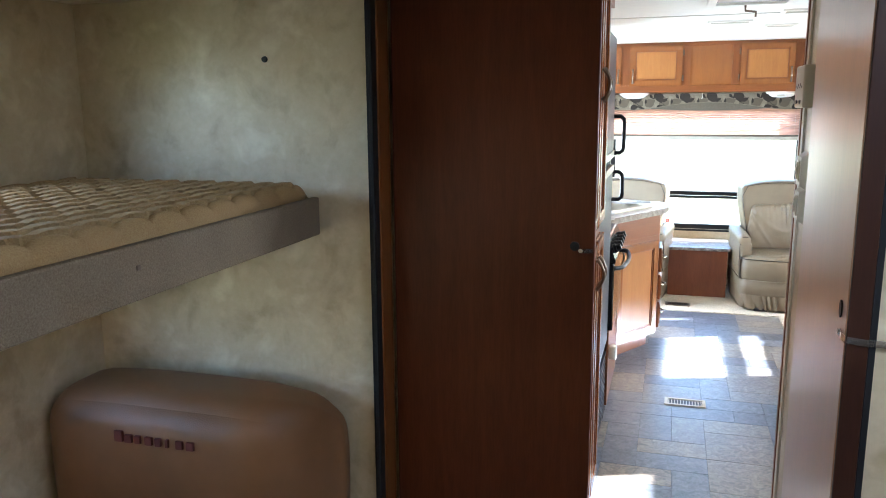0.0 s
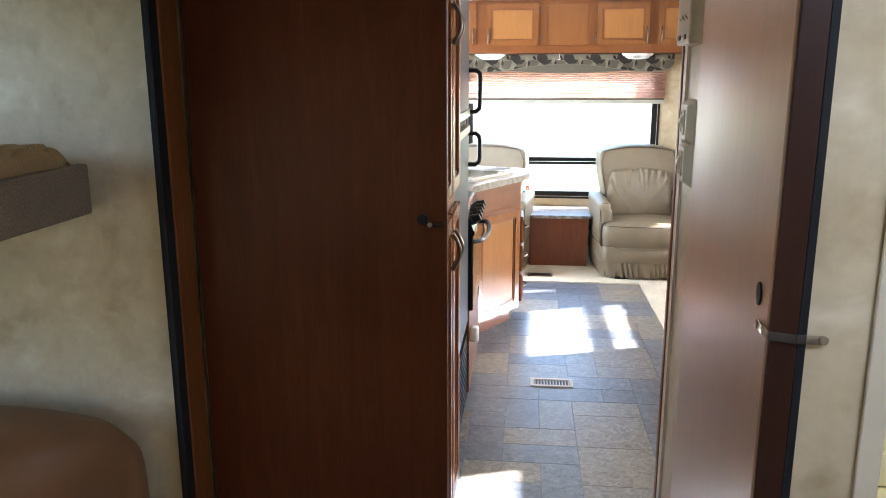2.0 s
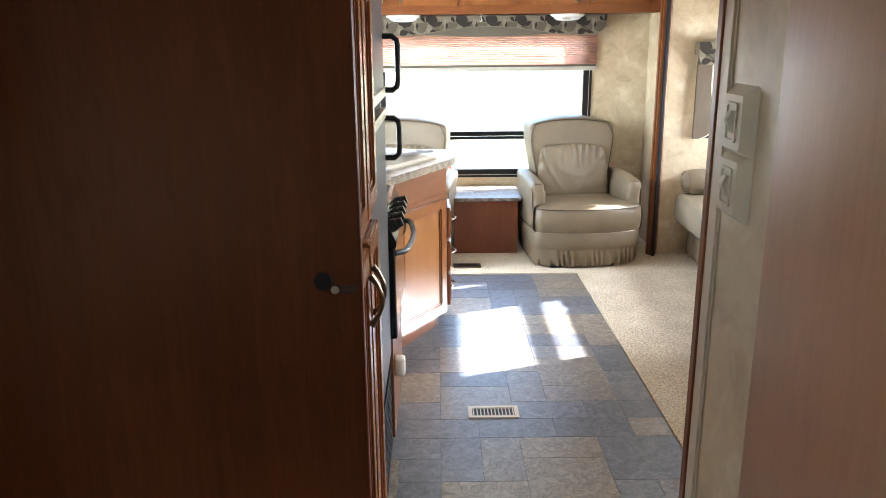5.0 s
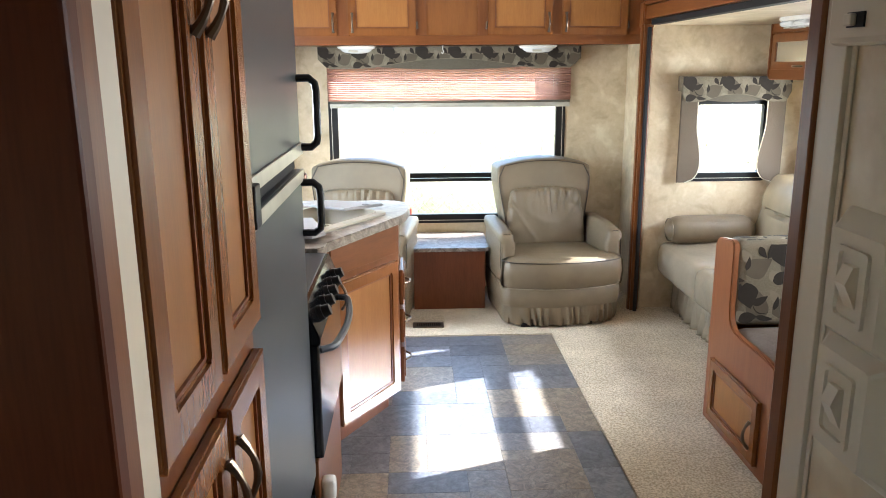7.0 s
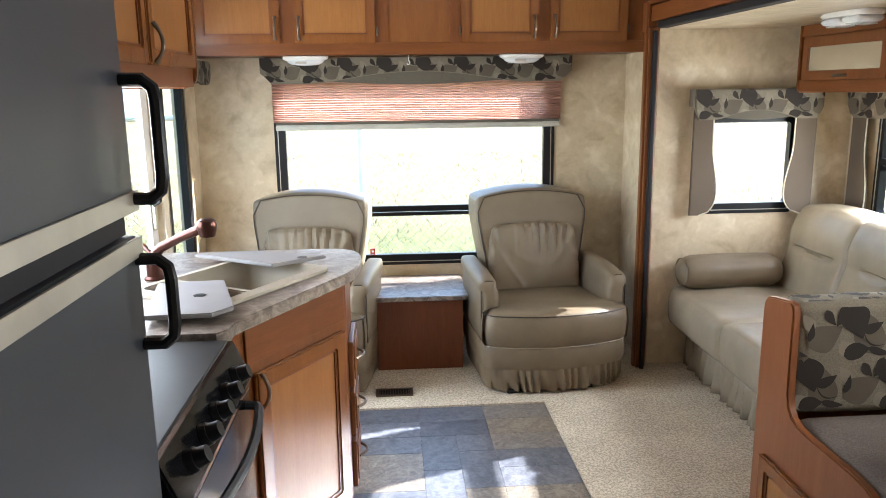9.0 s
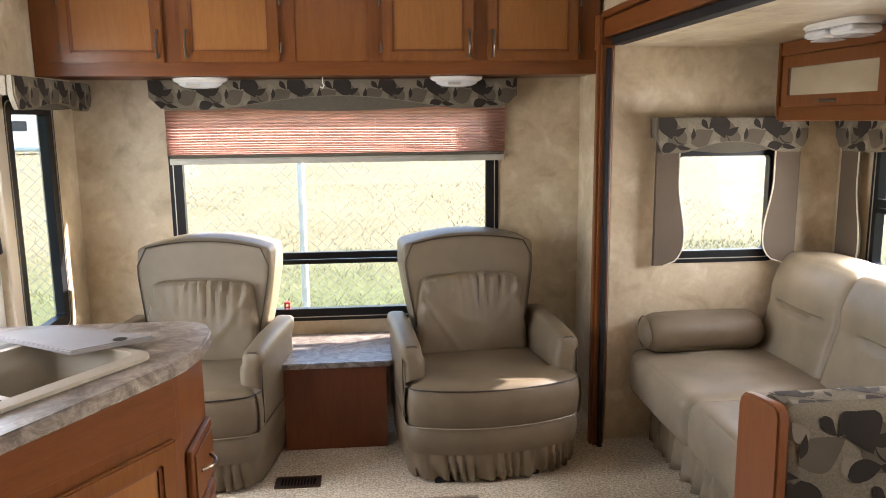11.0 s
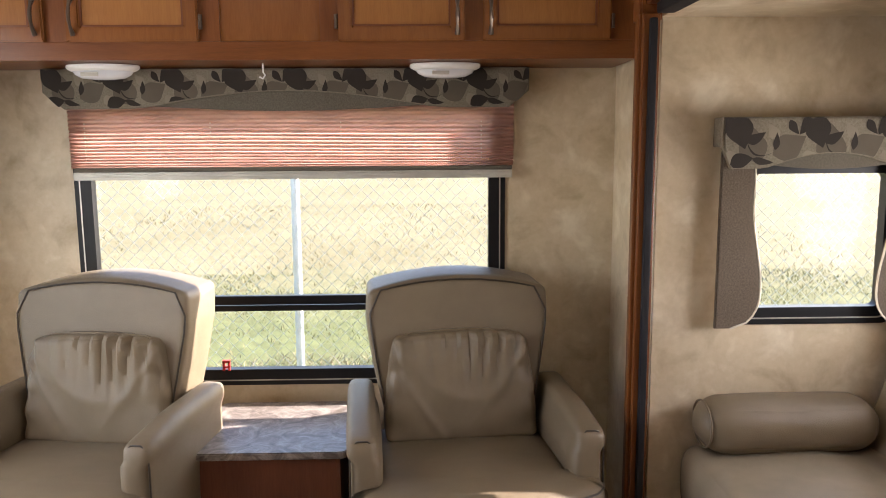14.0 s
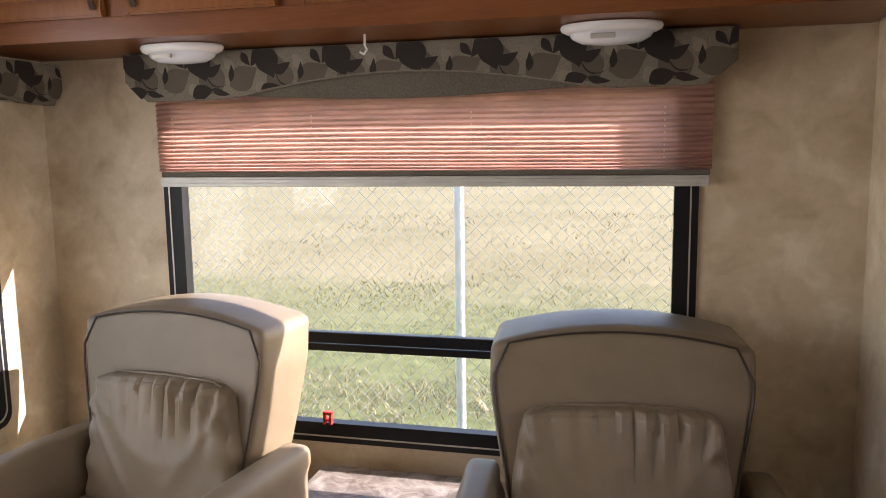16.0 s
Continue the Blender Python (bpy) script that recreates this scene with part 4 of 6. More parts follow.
# ---- armchairs ----
def d_loop(x0, x1, yb, yf, bow, r, n_front=112):
    """Plan outline of a seat: straight sides, rounded front corners, bowed front."""
    c, h = (x0 + x1) / 2, (x1 - x0) / 2
    pts = [(x0, yb), (x0, (yb + yf) / 2)]
    for k in range(n_front + 1):
        s = k / n_front * 2 - 1
        x = c + h * s
        y = yf + bow * abs(s) ** 2.2
        if abs(s) > 0.86:
            y += r * (1 - math.sqrt(max(0, 1 - ((abs(s) - 0.86) / 0.14) ** 2)))
        pts.append((x, y))
    return pts + [(x1, (yb + yf) / 2), (x1, yb)]


def banded(bm, levels, frill=0.0, seed=0):
    """Skin over plan outlines stacked in z; frill folds the lowest levels in and out."""
    rows = []
    for i, (z, args) in enumerate(levels):
        loop = d_loop(*args)
        row = []
        for k, (x, y) in enumerate(loop):
            f = frill * (1 - 0.8 * i / max(1, len(levels) - 1)) if frill else 0
            ph = k * 0.43 + seed + 1.3 * math.sin(k * 0.19) + z * 14
            w = f * (1.5 * abs(math.sin(ph)) - 0.9 + 0.3 * math.sin(k * 0.31 + 2 * seed)) + 0.5 * f * noise.noise((k * 0.5, z * 20, seed))
            row.append(bm.verts.new((x + (w * 0.6 if k in (1, len(loop) - 2) else 0), y - w, z)))
        rows.append(row)
    m = len(rows[0])
    for a, b in zip(rows, rows[1:]):
        for k in range(m - 1):
            bm.faces.new((a[k], a[k + 1], b[k + 1], b[k]))
        bm.faces.new((a[m - 1], a[0], b[0], b[m - 1]))
    bm.faces.new(rows[0][::-1])
    bm.faces.new(rows[-1])
    bmesh.ops.recalc_face_normals(bm, faces=bm.faces[:])
    return rows


def piping(parent, pts, r=0.0034, mat=None, closed=False):
    bm = bmesh.new()
    tube(bm, pts, r, 6, closed)
    return part("piping", bm, mat or M_LEATHERD, parent, "dark sewn piping", True)


def armchair():
    c = 1.067
    t = thing("armchair", (c, 6.36, 0.008), "taupe leatherette swivel armchair with a gathered skirt, facing the room", "armchair", "armchairs under the front window")
    x0, x1 = 0.705, 1.430
    bm = bmesh.new()
    banded(bm, [(0.022, (x0 + 0.012, x1 - 0.012, 6.60, 6.000, 0.085, 0.05)), (0.06, (x0 + 0.006, x1 - 0.006, 6.60, 5.992, 0.085, 0.05)), (0.10, (x0 + 0.004, x1 - 0.004, 6.60, 5.990, 0.085, 0.05)), (0.136, (x0 + 0.004, x1 - 0.004, 6.60, 5.990, 0.085, 0.05))], 0.021, 1.3)
    part("skirt", bm, M_LEATHER, t, "gathered skirt round the base", True)
    bm = bmesh.new()
    banded(bm, [(0.134, (x0, x1, 6.62, 5.988, 0.085, 0.05)), (0.15, (x0 - 0.004, x1 + 0.004, 6.62, 5.982, 0.085, 0.05)), (0.195, (x0 - 0.006, x1 + 0.006, 6.62, 5.978, 0.085, 0.05)), (0.235, (x0 - 0.003, x1 + 0.003, 6.62, 5.982, 0.085, 0.05)), (0.247, (x0, x1, 6.62, 5.987, 0.085, 0.05))])
    part("base_band", bm, M_LEATHER, t, "", True)
    bm = bmesh.new()
    banded(bm, [(0.245, (x0 + 0.002, x1 - 0.002, 6.16, 5.985, 0.085, 0.05)), (0.262, (x0 - 0.004, x1 + 0.004, 6.16, 5.972, 0.085, 0.05)), (0.33, (x0 - 0.008, x1 + 0.008, 6.16, 5.962, 0.085, 0.05)), (0.395, (x0 - 0.003, x1 + 0.003, 6.16, 5.966, 0.085, 0.05)), (0.412, (x0 + 0.004, x1 - 0.004, 6.16, 5.976, 0.085, 0.05)), (0.426, (x0 + 0.03, x1 - 0.03, 6.16, 6.00, 0.085, 0.05)), (0.431, (x0 + 0.08, x1 - 0.08, 6.16, 6.05, 0.06, 0.04))])
    part("seat_front", bm, M_LEATHER, t, "bowed front of the seat", True)
    loop = d_loop(x0 - 0.001, x1 + 0.001, 6.16, 5.968, 0.085, 0.05)[2:-2]
    piping(t, [(x, y, 0.409) for x, y in loop])
    loop = d_loop(x0 - 0.004, x1 + 0.004, 6.16, 5.980, 0.085, 0.05)[2:-2]
    piping(t, [(x, y, 0.248) for x, y in loop], 0.0038, M_SOFA)
    bm = bmesh.new()

    def seat_warp(x, y, z):
        return (x, y, z - 0.020 * max(0, (y - 6.2) / 0.4) + 0.003 * noise.noise((x * 9, y * 9, 0.3)))
    soft_box(bm, 0.780, 1.350, 6.10, 6.64, 0.27, 0.428, 0.035, 0.010, 16, seat_warp)
    part("seat", bm, M_LEATHER, t, "", True)
    for a, b, s in ((0.703, 0.792, -1), (1.344, 1.433, 1)):
        bm = bmesh.new()

        def arm_warp(x, y, z, s=s):
            low = max(0.0, (0.40 - z)) * 0.1
            tip = 0.018 * max(0.0, 1 - (y - 6.12) / 0.2) if z > 0.5 and y < 6.32 else 0
            return (x + s * (0.012 if z > 0.5 else 0), y + low, z - tip)
        soft_box(bm, a, b, 6.115, 6.66, 0.24, 0.582, 0.026, 0.006, 12, arm_warp)
        part("arm", bm, M_LEATHER, t, "", True)
        bm = bmesh.new()
        tube(bm, [(a + 0.008 + s * 0.012, 6.124, z) for z in (0.27, 0.40, 0.50)] + [(a + 0.014 + s * 0.012, 6.124, 0.548), (a + 0.030 + s * 0.012, 6.126, 0.561), (b - 0.030 + s * 0.012, 6.126, 0.561), (b - 0.014 + s * 0.012, 6.124, 0.548)] + [(b - 0.008 + s * 0.012, 6.124, z) for z in (0.50, 0.40, 0.27)], 0.003, 6)
        part("piping", bm, M_LEATHERD, t, "dark sewn piping", True)

    cb = c

    def half_w(z):
        f = max(0.0, min(1.0, (z - 0.40) / 0.50))
        return 0.225 + 0.078 * min(1.0, f * 1.25) ** 0.8

    def back_warp(x, y, z):
        s = (x - c) / 0.30
        zz = z + 0.040 * (1 - s * s) * max(0, (z - 0.55) / 0.35)
        lean = 0.13 * (z - 0.45)
        wing = 0.018 * abs(s) ** 3 if y < 6.6 else 0
        return (cb + (x - c) / 0.30 * half_w(z), y + lean - wing, zz)
    bm = bmesh.new()
    soft_box(bm, c - 0.30, c + 0.30, 6.515, 6.735, 0.395, 0.905, 0.020, 0.012, 26, back_warp)
    back = part("backrest", bm, M_LEATHER, t, "", True)
    pts = [back_warp(c + sx * 0.294, 6.514, z) for sx, z in [(-1, 0.43 + 0.05 * k) for k in range(9)]]
    pts += [back_warp(c - 0.294 + 0.588 * k / 16, 6.514, 0.897) for k in range(1, 16)]
    pts += [back_warp(c + 0.294, 6.514, 0.83 - 0.05 * k) for k in range(9)]
    bm = bmesh.new()
    tube(bm, pts, 0.0034, 6)
    part("piping", bm, M_LEATHERD, back, "dark sewn piping", True)

    def lumbar_warp(x, y, z):
        s = (x - c) / 0.215
        w = 0.252 - 0.030 * max(0, (z - 0.45) / 0.31)
        top = max(0.0, 1 - (0.765 - z) / 0.21)
        low = max(0.0, 1 - (z - 0.43) / 0.2)
        face = 1.0 if y < 6.53 else 0.0
        # gathers fan out from the seam at the top and die away towards the middle
        fan = s * (1 + 0.35 * (0.765 - z) / 0.3)
        fold = face * 0.0125 * top ** 1.0 * (abs(math.sin(fan * 14.0 + 0.8 + 0.7 * math.sin(fan * 4))) * 1.5 - 0.8 + 0.5 * math.sin(fan * 27 + 2) * top)
        # slack diagonal creases lower down
        fold += face * 0.0045 * math.exp(-((z - 0.56 - 0.16 * s * s + 0.05 * s) / 0.022) ** 2) * max(0.0, 1 - s * s)
        fold += face * 0.009 * math.exp(-((z - 0.66 - 0.30 * (s - 0.75)) / 0.018) ** 2) * max(0.0, s) ** 0.5
        fold += face * 0.009 * math.exp(-((z - 0.62 + 0.34 * (s + 0.8)) / 0.016) ** 2) * max(0.0, -s) ** 0.5
        sag = 0.006 * low * math.cos(s * 1.4) if y < 6.53 else 0
        side = 0.006 * math.sin(z * 70) * max(0, abs(s) - 0.75) * 4 if y < 6.53 else 0
        crease = 0.006 * noise.noise((x * 9 + z * 4, z * 7, 2.0)) if y < 6.53 else 0
        return (cb + s * w, y + 0.10 * (z - 0.45) - fold - sag + side + crease, z - 0.012 * top * abs(s) ** 3)
    bm = bmesh.new()
    soft_box(bm, c - 0.215, c + 0.215, 6.462, 6.60, 0.412, 0.765, 0.020, 0.012, 52, lumbar_warp)
    lum = part("lumbar_cushion", bm, M_LEATHER, t, "gathered lumbar cushion sewn into the back", True)
    bm = bmesh.new()
    tube(bm, [(cb - 0.226, 6.514, 0.60), (cb - 0.213, 6.520, 0.70), (cb - 0.198, 6.526, 0.752), (cb - 0.165, 6.529, 0.770), (cb, 6.526, 0.775), (cb + 0.165, 6.529, 0.770), (cb + 0.198, 6.526, 0.752), (cb + 0.213, 6.520, 0.70), (cb + 0.226, 6.514, 0.60)], 0.0032, 6)
    part("seam", bm, M_LEATHER, lum, "gathered seam", True)
    for x in (0.86, 1.20):
        part("glide", boxes((x - 0.05, x + 0.05, 6.03, 6.07, 0.0005 + 0.008, 0.030), bev=0.006), M_BLACK, t, "black steel glide foot")
    return t


chair = armchair()
copy_thing(chair, pose(-0.190, 6.375, 0.008, 0, 0, -8))
chair.matrix_basis = pose(1.048, 6.362, 0.008, 0, 0, 5)

# ---- end table between the chairs ----
t = thing("end_table", (0.435, 6.63, 0.008), "cherry box end table with a stone-look laminate top", "table")
part("cabinet_box", boxes((0.185, 0.640, 6.398, 6.85, 0.008, 0.390), bev=0.002), M_TABLEW, t)
bm = bmesh.new()
prism(bm, rounded(0.150, 0.668, 6.375, 6.86, 0.03), "z", 0.3905, 0.415, 0.004)
part("tabletop", bm, M_LAMINATE, t, "stone-look laminate top", True)

# ---- sofa ----
t = thing("sofa", (2.1, 5.62, 0.008), "pale taupe leatherette jackknife sofa in the slide-out", "sofa")


def sofa_warp(x, y, z):
    bulge = 0.020 * math.cos((z - 0.36) * 8) if x < 1.9 else 0
    dip = 0.006 * math.sin(x * 16) * (1 if z > 0.42 else 0)
    return (x - bulge, y, z + dip + 0.004 * noise.noise((x * 6, y * 6, 0)))


part("base", boxes((1.86, 2.60, 4.90, 6.32, 0.008, 0.24)), M_SOFA, t)
for a, b in ((4.90, 5.700), (5.704, 6.335)):
    bm = bmesh.new()
    soft_box(bm, 1.735, 2.42, a, b, 0.235, 0.455, 0.055, 0.014, 18, sofa_warp)
    part("seat_cushion", bm, M_SOFA, t, "", True)
for a, b in ((4.93, 5.812), (5.818, 6.325)):
    bm = bmesh.new()

    def back_warp2(x, y, z, a=a, b=b):
        s = 2 * (y - a) / (b - a) - 1
        groove = 0.034 * math.exp(-((z - 0.655 - 0.02 * s * s) / 0.009) ** 2) * max(0.0, 1 - abs(s / 0.72) ** 6) if x < 2.4 else 0
        puffed = 0.022 * math.sin(math.pi * min(1, max(0, (z - 0.66) / 0.22))) if x < 2.4 else 0
        return (x + 0.30 * (z - 0.43) + groove - puffed, y, z - (0.008 * abs(s) ** 4 if z > 0.75 else 0))
    soft_box(bm, 2.285, 2.47, a, b, 0.425, 0.875, 0.028, 0.014, 50, back_warp2)
    part("back_cushion", bm, M_SOFA, t, "back cushion with a stitched fold", True)
bm = bmesh.new()
rows = []
for i, z in enumerate((0.012, 0.05, 0.10, 0.15, 0.195)):
    f = 0.028 * (1 - 0.70 * i / 4)
    rows.append([bm.verts.new((1.835 - f * (1.5 * abs(math.sin(k * 0.42 + 1.1 * math.sin(k * 0.17) + z * 6)) - 0.8 + 0.35 * math.sin(k * 1.3)), 4.92 + 1.40 * k / 130, z)) for k in range(131)])
for a, b in zip(rows, rows[1:]):
    for k in range(130):
        bm.faces.new((a[k], b[k], b[k + 1], a[k + 1]))
sk = part("skirt", bm, M_SOFA, t, "gathered skirt along the front", True)
sm = sk.modifiers.new("thick", "SOLIDIFY")
sm.thickness = 0.004
part("front_rail", boxes((1.80, 1.862, 4.91, 6.325, 0.195, 0.25), bev=0.01), M_SOFA, t)
t = thing("bolster_pillow", (2.01, 6.24, 0.455), "taupe leatherette bolster pillow lying on the sofa", "pillow")
bm = bmesh.new()
soft_box(bm, 1.745, 2.285, 6.165, 6.345, 0.458, 0.622, 0.075, 0.006, 18, lambda x, y, z: (x, y, z + 0.004 * noise.noise((x * 8, y * 8, z * 8))))
bol = part("cover", bm, M_LEATHER, t, "", True)
bm = bmesh.new()
tube(bm, [(1.762, 6.255 + 0.078 * math.cos(a), 0.54 + 0.07 * math.sin(a)) for a in [2 * math.pi * k / 24 for k in range(24)]], 0.0035, 6, True)
part("piping", bm, M_LEATHER, bol, "sewn piping", True)

# ---- overhead cabinet in the slide ----
t = thing("wall_cabinet", (2.45, 5.3, 1.438), "stained maple wall cabinet with mirrored doors above the sofa", "cabinet")
bm = bmesh.new()
prism(bm, [(2.252, 1.752), (2.252, 1.47), (2.258, 1.45), (2.272, 1.440), (2.657, 1.440), (2.657, 1.752)], "y", 6.160, 6.178, 0.003)
part("end_panel", bm, M_WOOD, t, "", True)
part("body", boxes((2.268, 2.657, 4.40, 6.1595, 1.445, 1.752)), M_WOODY, t)
part("face_frame", boxes((2.256, 2.2675, 4.40, 6.159, 1.445, 1.50), (2.256, 2.2675, 4.40, 6.159, 1.700, 1.752), bev=0.002), M_WOODY, t)
for y0, y1 in ((5.475, 6.110), (4.80, 5.435)):
    bm = bmesh.new()
    ring_frame(bm, "x", 2.2555, 2.237, y0, y1, 1.500, 1.690, 0.042, 0.004, 2)
    dd = part("door", bm, M_WOOD, t, "maple framed flip-up door")
    part("mirror", boxes((2.243, 2.252, y0 + 0.04, y1 - 0.04, 1.540, 1.650)), M_MIRROR, dd, "pale bronze mirror panel")
    bm = bmesh.new()
    tube(bm, [(2.237 - 0.022 * (1 - s * s), (y0 + y1) / 2 + s * 0.05, 1.518) for s in [k / 4 - 1 for k in range(9)]], 0.006, 8)
    part("handle", bm, M_PEWTER, dd, "antique pewter bow pull", True)

# ---- dinette ----
t = thing("dinette_bench", (2.0, 4.46, 0.008), "dinette bench with a reddish laminate end panel and leaf-print back cushion", "bench")
out = [(4.802, 0.009), (4.800, 0.790), (4.794, 0.812), (4.778, 0.826), (4.740, 0.834), (4.680, 0.842), (4.645, 0.846), (4.628, 0.838), (4.620, 0.820), (4.615, 0.560), (4.606, 0.525), (4.585, 0.500), (4.550, 0.487), (4.480, 0.482), (4.280, 0.482), (4.215, 0.476), (4.165, 0.458), (4.135, 0.430), (4.122, 0.395), (4.120, 0.009)]
bm = bmesh.new()
prism(bm, out, "x", 1.462, 1.488, 0.005)
side = part("end_panel", bm, M_BENCHW, t, "reddish laminate end panel with a curved edge", True)
front("door", side, "x", 1.462, -1, 4.262, 4.722, 0.055, 0.315, "maple framed storage door", 0.045, handle=(4.305, 0.165, True))
part("back_board", boxes((1.489, 2.60, 4.765, 4.800, 0.009, 0.80)), M_BENCHW, t)
part("seat_box", boxes((1.489, 2.60, 4.165, 4.76, 0.009, 0.37)), M_BENCHW, t)
bm = bmesh.new()
soft_box(bm, 1.492, 2.60, 4.64, 4.764, 0.480, 0.836, 0.028, 0.010, 16)
bc = part("back_cushion", bm, M_PRINTBG, t, "olive leaf-print back cushion", True)
leaves(bc, lambda u, v, lift: (u, 4.6398 - 0.010 * (1 - ((u - 2.046) / 0.554) ** 2) * (1 - ((v - 0.658) / 0.178) ** 2) - lift, v), 1.500, 2.50, 0.49, 0.828, 21, 2, 1.22)
leaves(bc, lambda u, v, lift: (u, v, 0.8352 + 0.010 * (1 - ((u - 2.046) / 0.554) ** 2) * (1 - ((v - 4.702) / 0.062) ** 2) + lift), 1.50, 2.50, 4.662, 4.744, 33, 1, 0.75)
bm = bmesh.new()
soft_box(bm, 1.492, 2.60, 4.150, 4.635, 0.372, 0.485, 0.035, 0.010, 16)
part("seat_cushion", bm, M_SEATCLOTH, t, "dark brown seat cushion", True)
t = thing("dinette_table", (2.1, 3.9, 0.008), "dinette table with a pale laminate top", "table")
bm = bmesh.new()
prism(bm, rounded(1.574, 2.62, 3.46, 4.262, 0.07), "z", 0.715, 0.742, 0.006)
part("tabletop", bm, M_LAMINATE, t, "", True)
bm = bmesh.new()
cyl(bm, (2.15, 3.86, 0.009), (2.15, 3.86, 0.714), 0.03)
part("leg", bm, M_STEEL, t, "steel pedestal leg", True)

# ---- pantry ----
PX = -0.090
t = thing("pantry_cabinet", (-0.4, 2.68, 0.0), "tall stained maple pantry cabinet with four doors", "cabinet")
part("body", boxes((XL + 0.002, PX, 2.3985, 2.938, 0.0, ZC - 0.002)), M_WOOD, t)
for y0, y1, hy in ((2.420, 2.664, 2.641), (2.686, 2.925, 2.710)):
    front("door", t, "x", PX, 1, y0, y1, 1.125, 1.985, handle=(hy, 1.625, True), rail=0.052)
    front("door", t, "x", PX, 1, y0, y1, 0.085, 1.075, handle=(hy, 0.965, True), rail=0.052)

# ---- refrigerator ----
t = thing("refrigerator", (-0.4, 3.3, 0.0), "black two-door trailer refrigerator with aluminium trim", "refrigerator")
FX = -0.097
part("body", boxes((XL + 0.002, FX - 0.03, 2.942, 3.655, 0.0, 1.99)), M_FRIDGE, t)
for z0, z1, hz in ((0.42, 1.282, (1.118, 1.248)), (1.318, 1.86, (1.337, 1.505))):
    dd = part("door", boxes((FX - 0.028, FX, 2.948, 3.648, z0, z1), bev=0.006), M_FRIDGE, t, "black satin door")
    part("trim", boxes((FX + 0.0005, FX + 0.006, 2.948, 3.648, z1 - 0.030, z1 - 0.001) if z0 < 1 else (FX + 0.0005, FX + 0.006, 2.948, 3.648, z0 + 0.001, z0 + 0.030), bev=0.001), M_ALU, dd, "pale aluminium trim strip")
    bm = bmesh.new()
    a, b = hz
    tube(bm, [(FX, 3.632, a), (FX + 0.030, 3.632, a), (FX + 0.044, 3.632, a + 0.012), (FX + 0.047, 3.632, a + 0.03), (FX + 0.047, 3.632, b - 0.03), (FX + 0.044, 3.632, b - 0.012), (FX + 0.030, 3.632, b), (FX, 3.632, b)], 0.0095, 8)
    part("handle", bm, M_BLACK, dd, "black loop handle", True)
part("hinge_block", boxes((FX - 0.005, FX + 0.017, 2.985, 3.030, 1.262, 1.338), bev=0.003), M_BLACK, t, "black centre hinge")
part("gap", boxes((FX - 0.029, FX - 0.016, 2.95, 3.645, 1.283, 1.317)), M_SEAL, t, "black recess between the doors")
part("lower_grille", boxes(*[(FX - 0.02, FX - 0.004, 2.95, 3.645, 0.06 + k * 0.035, 0.082 + k * 0.035) for k in range(9)]), M_BLACK, t, "black slotted lower grille")
t = thing("overhead_filler", (-0.45, 3.3, 1.992), "stained maple panel above the refrigerator", "panel")
part("panel", boxes((XL + 0.002, -0.112, 2.942, 3.655, 1.992, ZC - 0.002)), M_WOODY, t)

# ---- range ----
t = thing("gas_range", (-0.45, 3.97, 0.0), "black three-burner gas range with an oven", "stove")
RX = -0.088
part("body", boxes((XL + 0.002, RX - 0.02, 3.660, 4.285, 0.0, 0.885)), M_GLOSSBLACK, t)
dd = part("oven_door", boxes((RX - 0.019, RX + 0.012, 3.668, 4.278, 0.46, 0.795), bev=0.006), M_GLOSSBLACK, t, "black glass oven door")
bm = bmesh.new()
tube(bm, [(RX + 0.010, 3.72, 0.765), (RX + 0.040, 3.735, 0.768)] + [(RX + 0.045 + 0.022 * math.cos(s * 1.4), 3.97 + s * 0.215, 0.768) for s in [k / 5 - 1 for k in range(11)]] + [(RX + 0.040, 4.205, 0.768), (RX + 0.010, 4.22, 0.765)], 0.011, 8)
part("handle", bm, M_FRIDGE, dd, "curved black oven handle", True)
bm = bmesh.new()
prism(bm, [(RX - 0.02, 0.800), (RX + 0.016, 0.800), (RX + 0.018, 0.815), (RX - 0.020, 0.905), (RX - 0.06, 0.905)], "y", 3.665, 4.280, 0.004)
cp = part("control_panel", bm, M_GLOSSBLACK, t, "slanted black control panel")
for y in (3.77, 3.87, 3.97, 4.07, 4.17):
    bm = bmesh.new()
    n = Vector((0.92, 0, 0.39))
    p = Vector((RX + 0.002, y, 0.855))
    cyl(bm, p, p + n * 0.014, 0.024, 0.022, 16)
    cyl(bm, p + n * 0.014, p + n * 0.036, 0.019, 0.016, 16)
    part("knob", bm, M_BLACK, cp, "round black burner knob", True)
part("cooktop", boxes((XL + 0.06, RX - 0.03, 3.665, 4.28, 0.886, 0.908), bev=0.006), M_BLACK, t, "black enamel cooktop")
for cx, cy in ((-0.58, 3.82), (-0.58, 4.12), (-0.33, 3.97)):
    bm = bmesh.new()
    tube(bm, [(cx + 0.09 * math.cos(a), cy + 0.09 * math.sin(a), 0.935) for a in [2 * math.pi * k / 20 for k in range(20)]], 0.005, 6, True)
    for a in range(4):
        q = math.pi / 2 * a
        tube(bm, [(cx + 0.03 * math.cos(q), cy + 0.03 * math.sin(q), 0.935), (cx + 0.11 * math.cos(q), cy + 0.11 * math.sin(q), 0.935), (cx + 0.11 * math.cos(q), cy + 0.11 * math.sin(q), 0.908)], 0.005, 6)
    part("grate", bm, M_BLACK, t, "black wire pan grate", True)
part("lower_panel", boxes((RX - 0.019, RX - 0.004, 3.668, 4.278, 0.07, 0.45), bev=0.003), M_WOODY, t, "brown maple panel under the oven")
bm = bmesh.new()
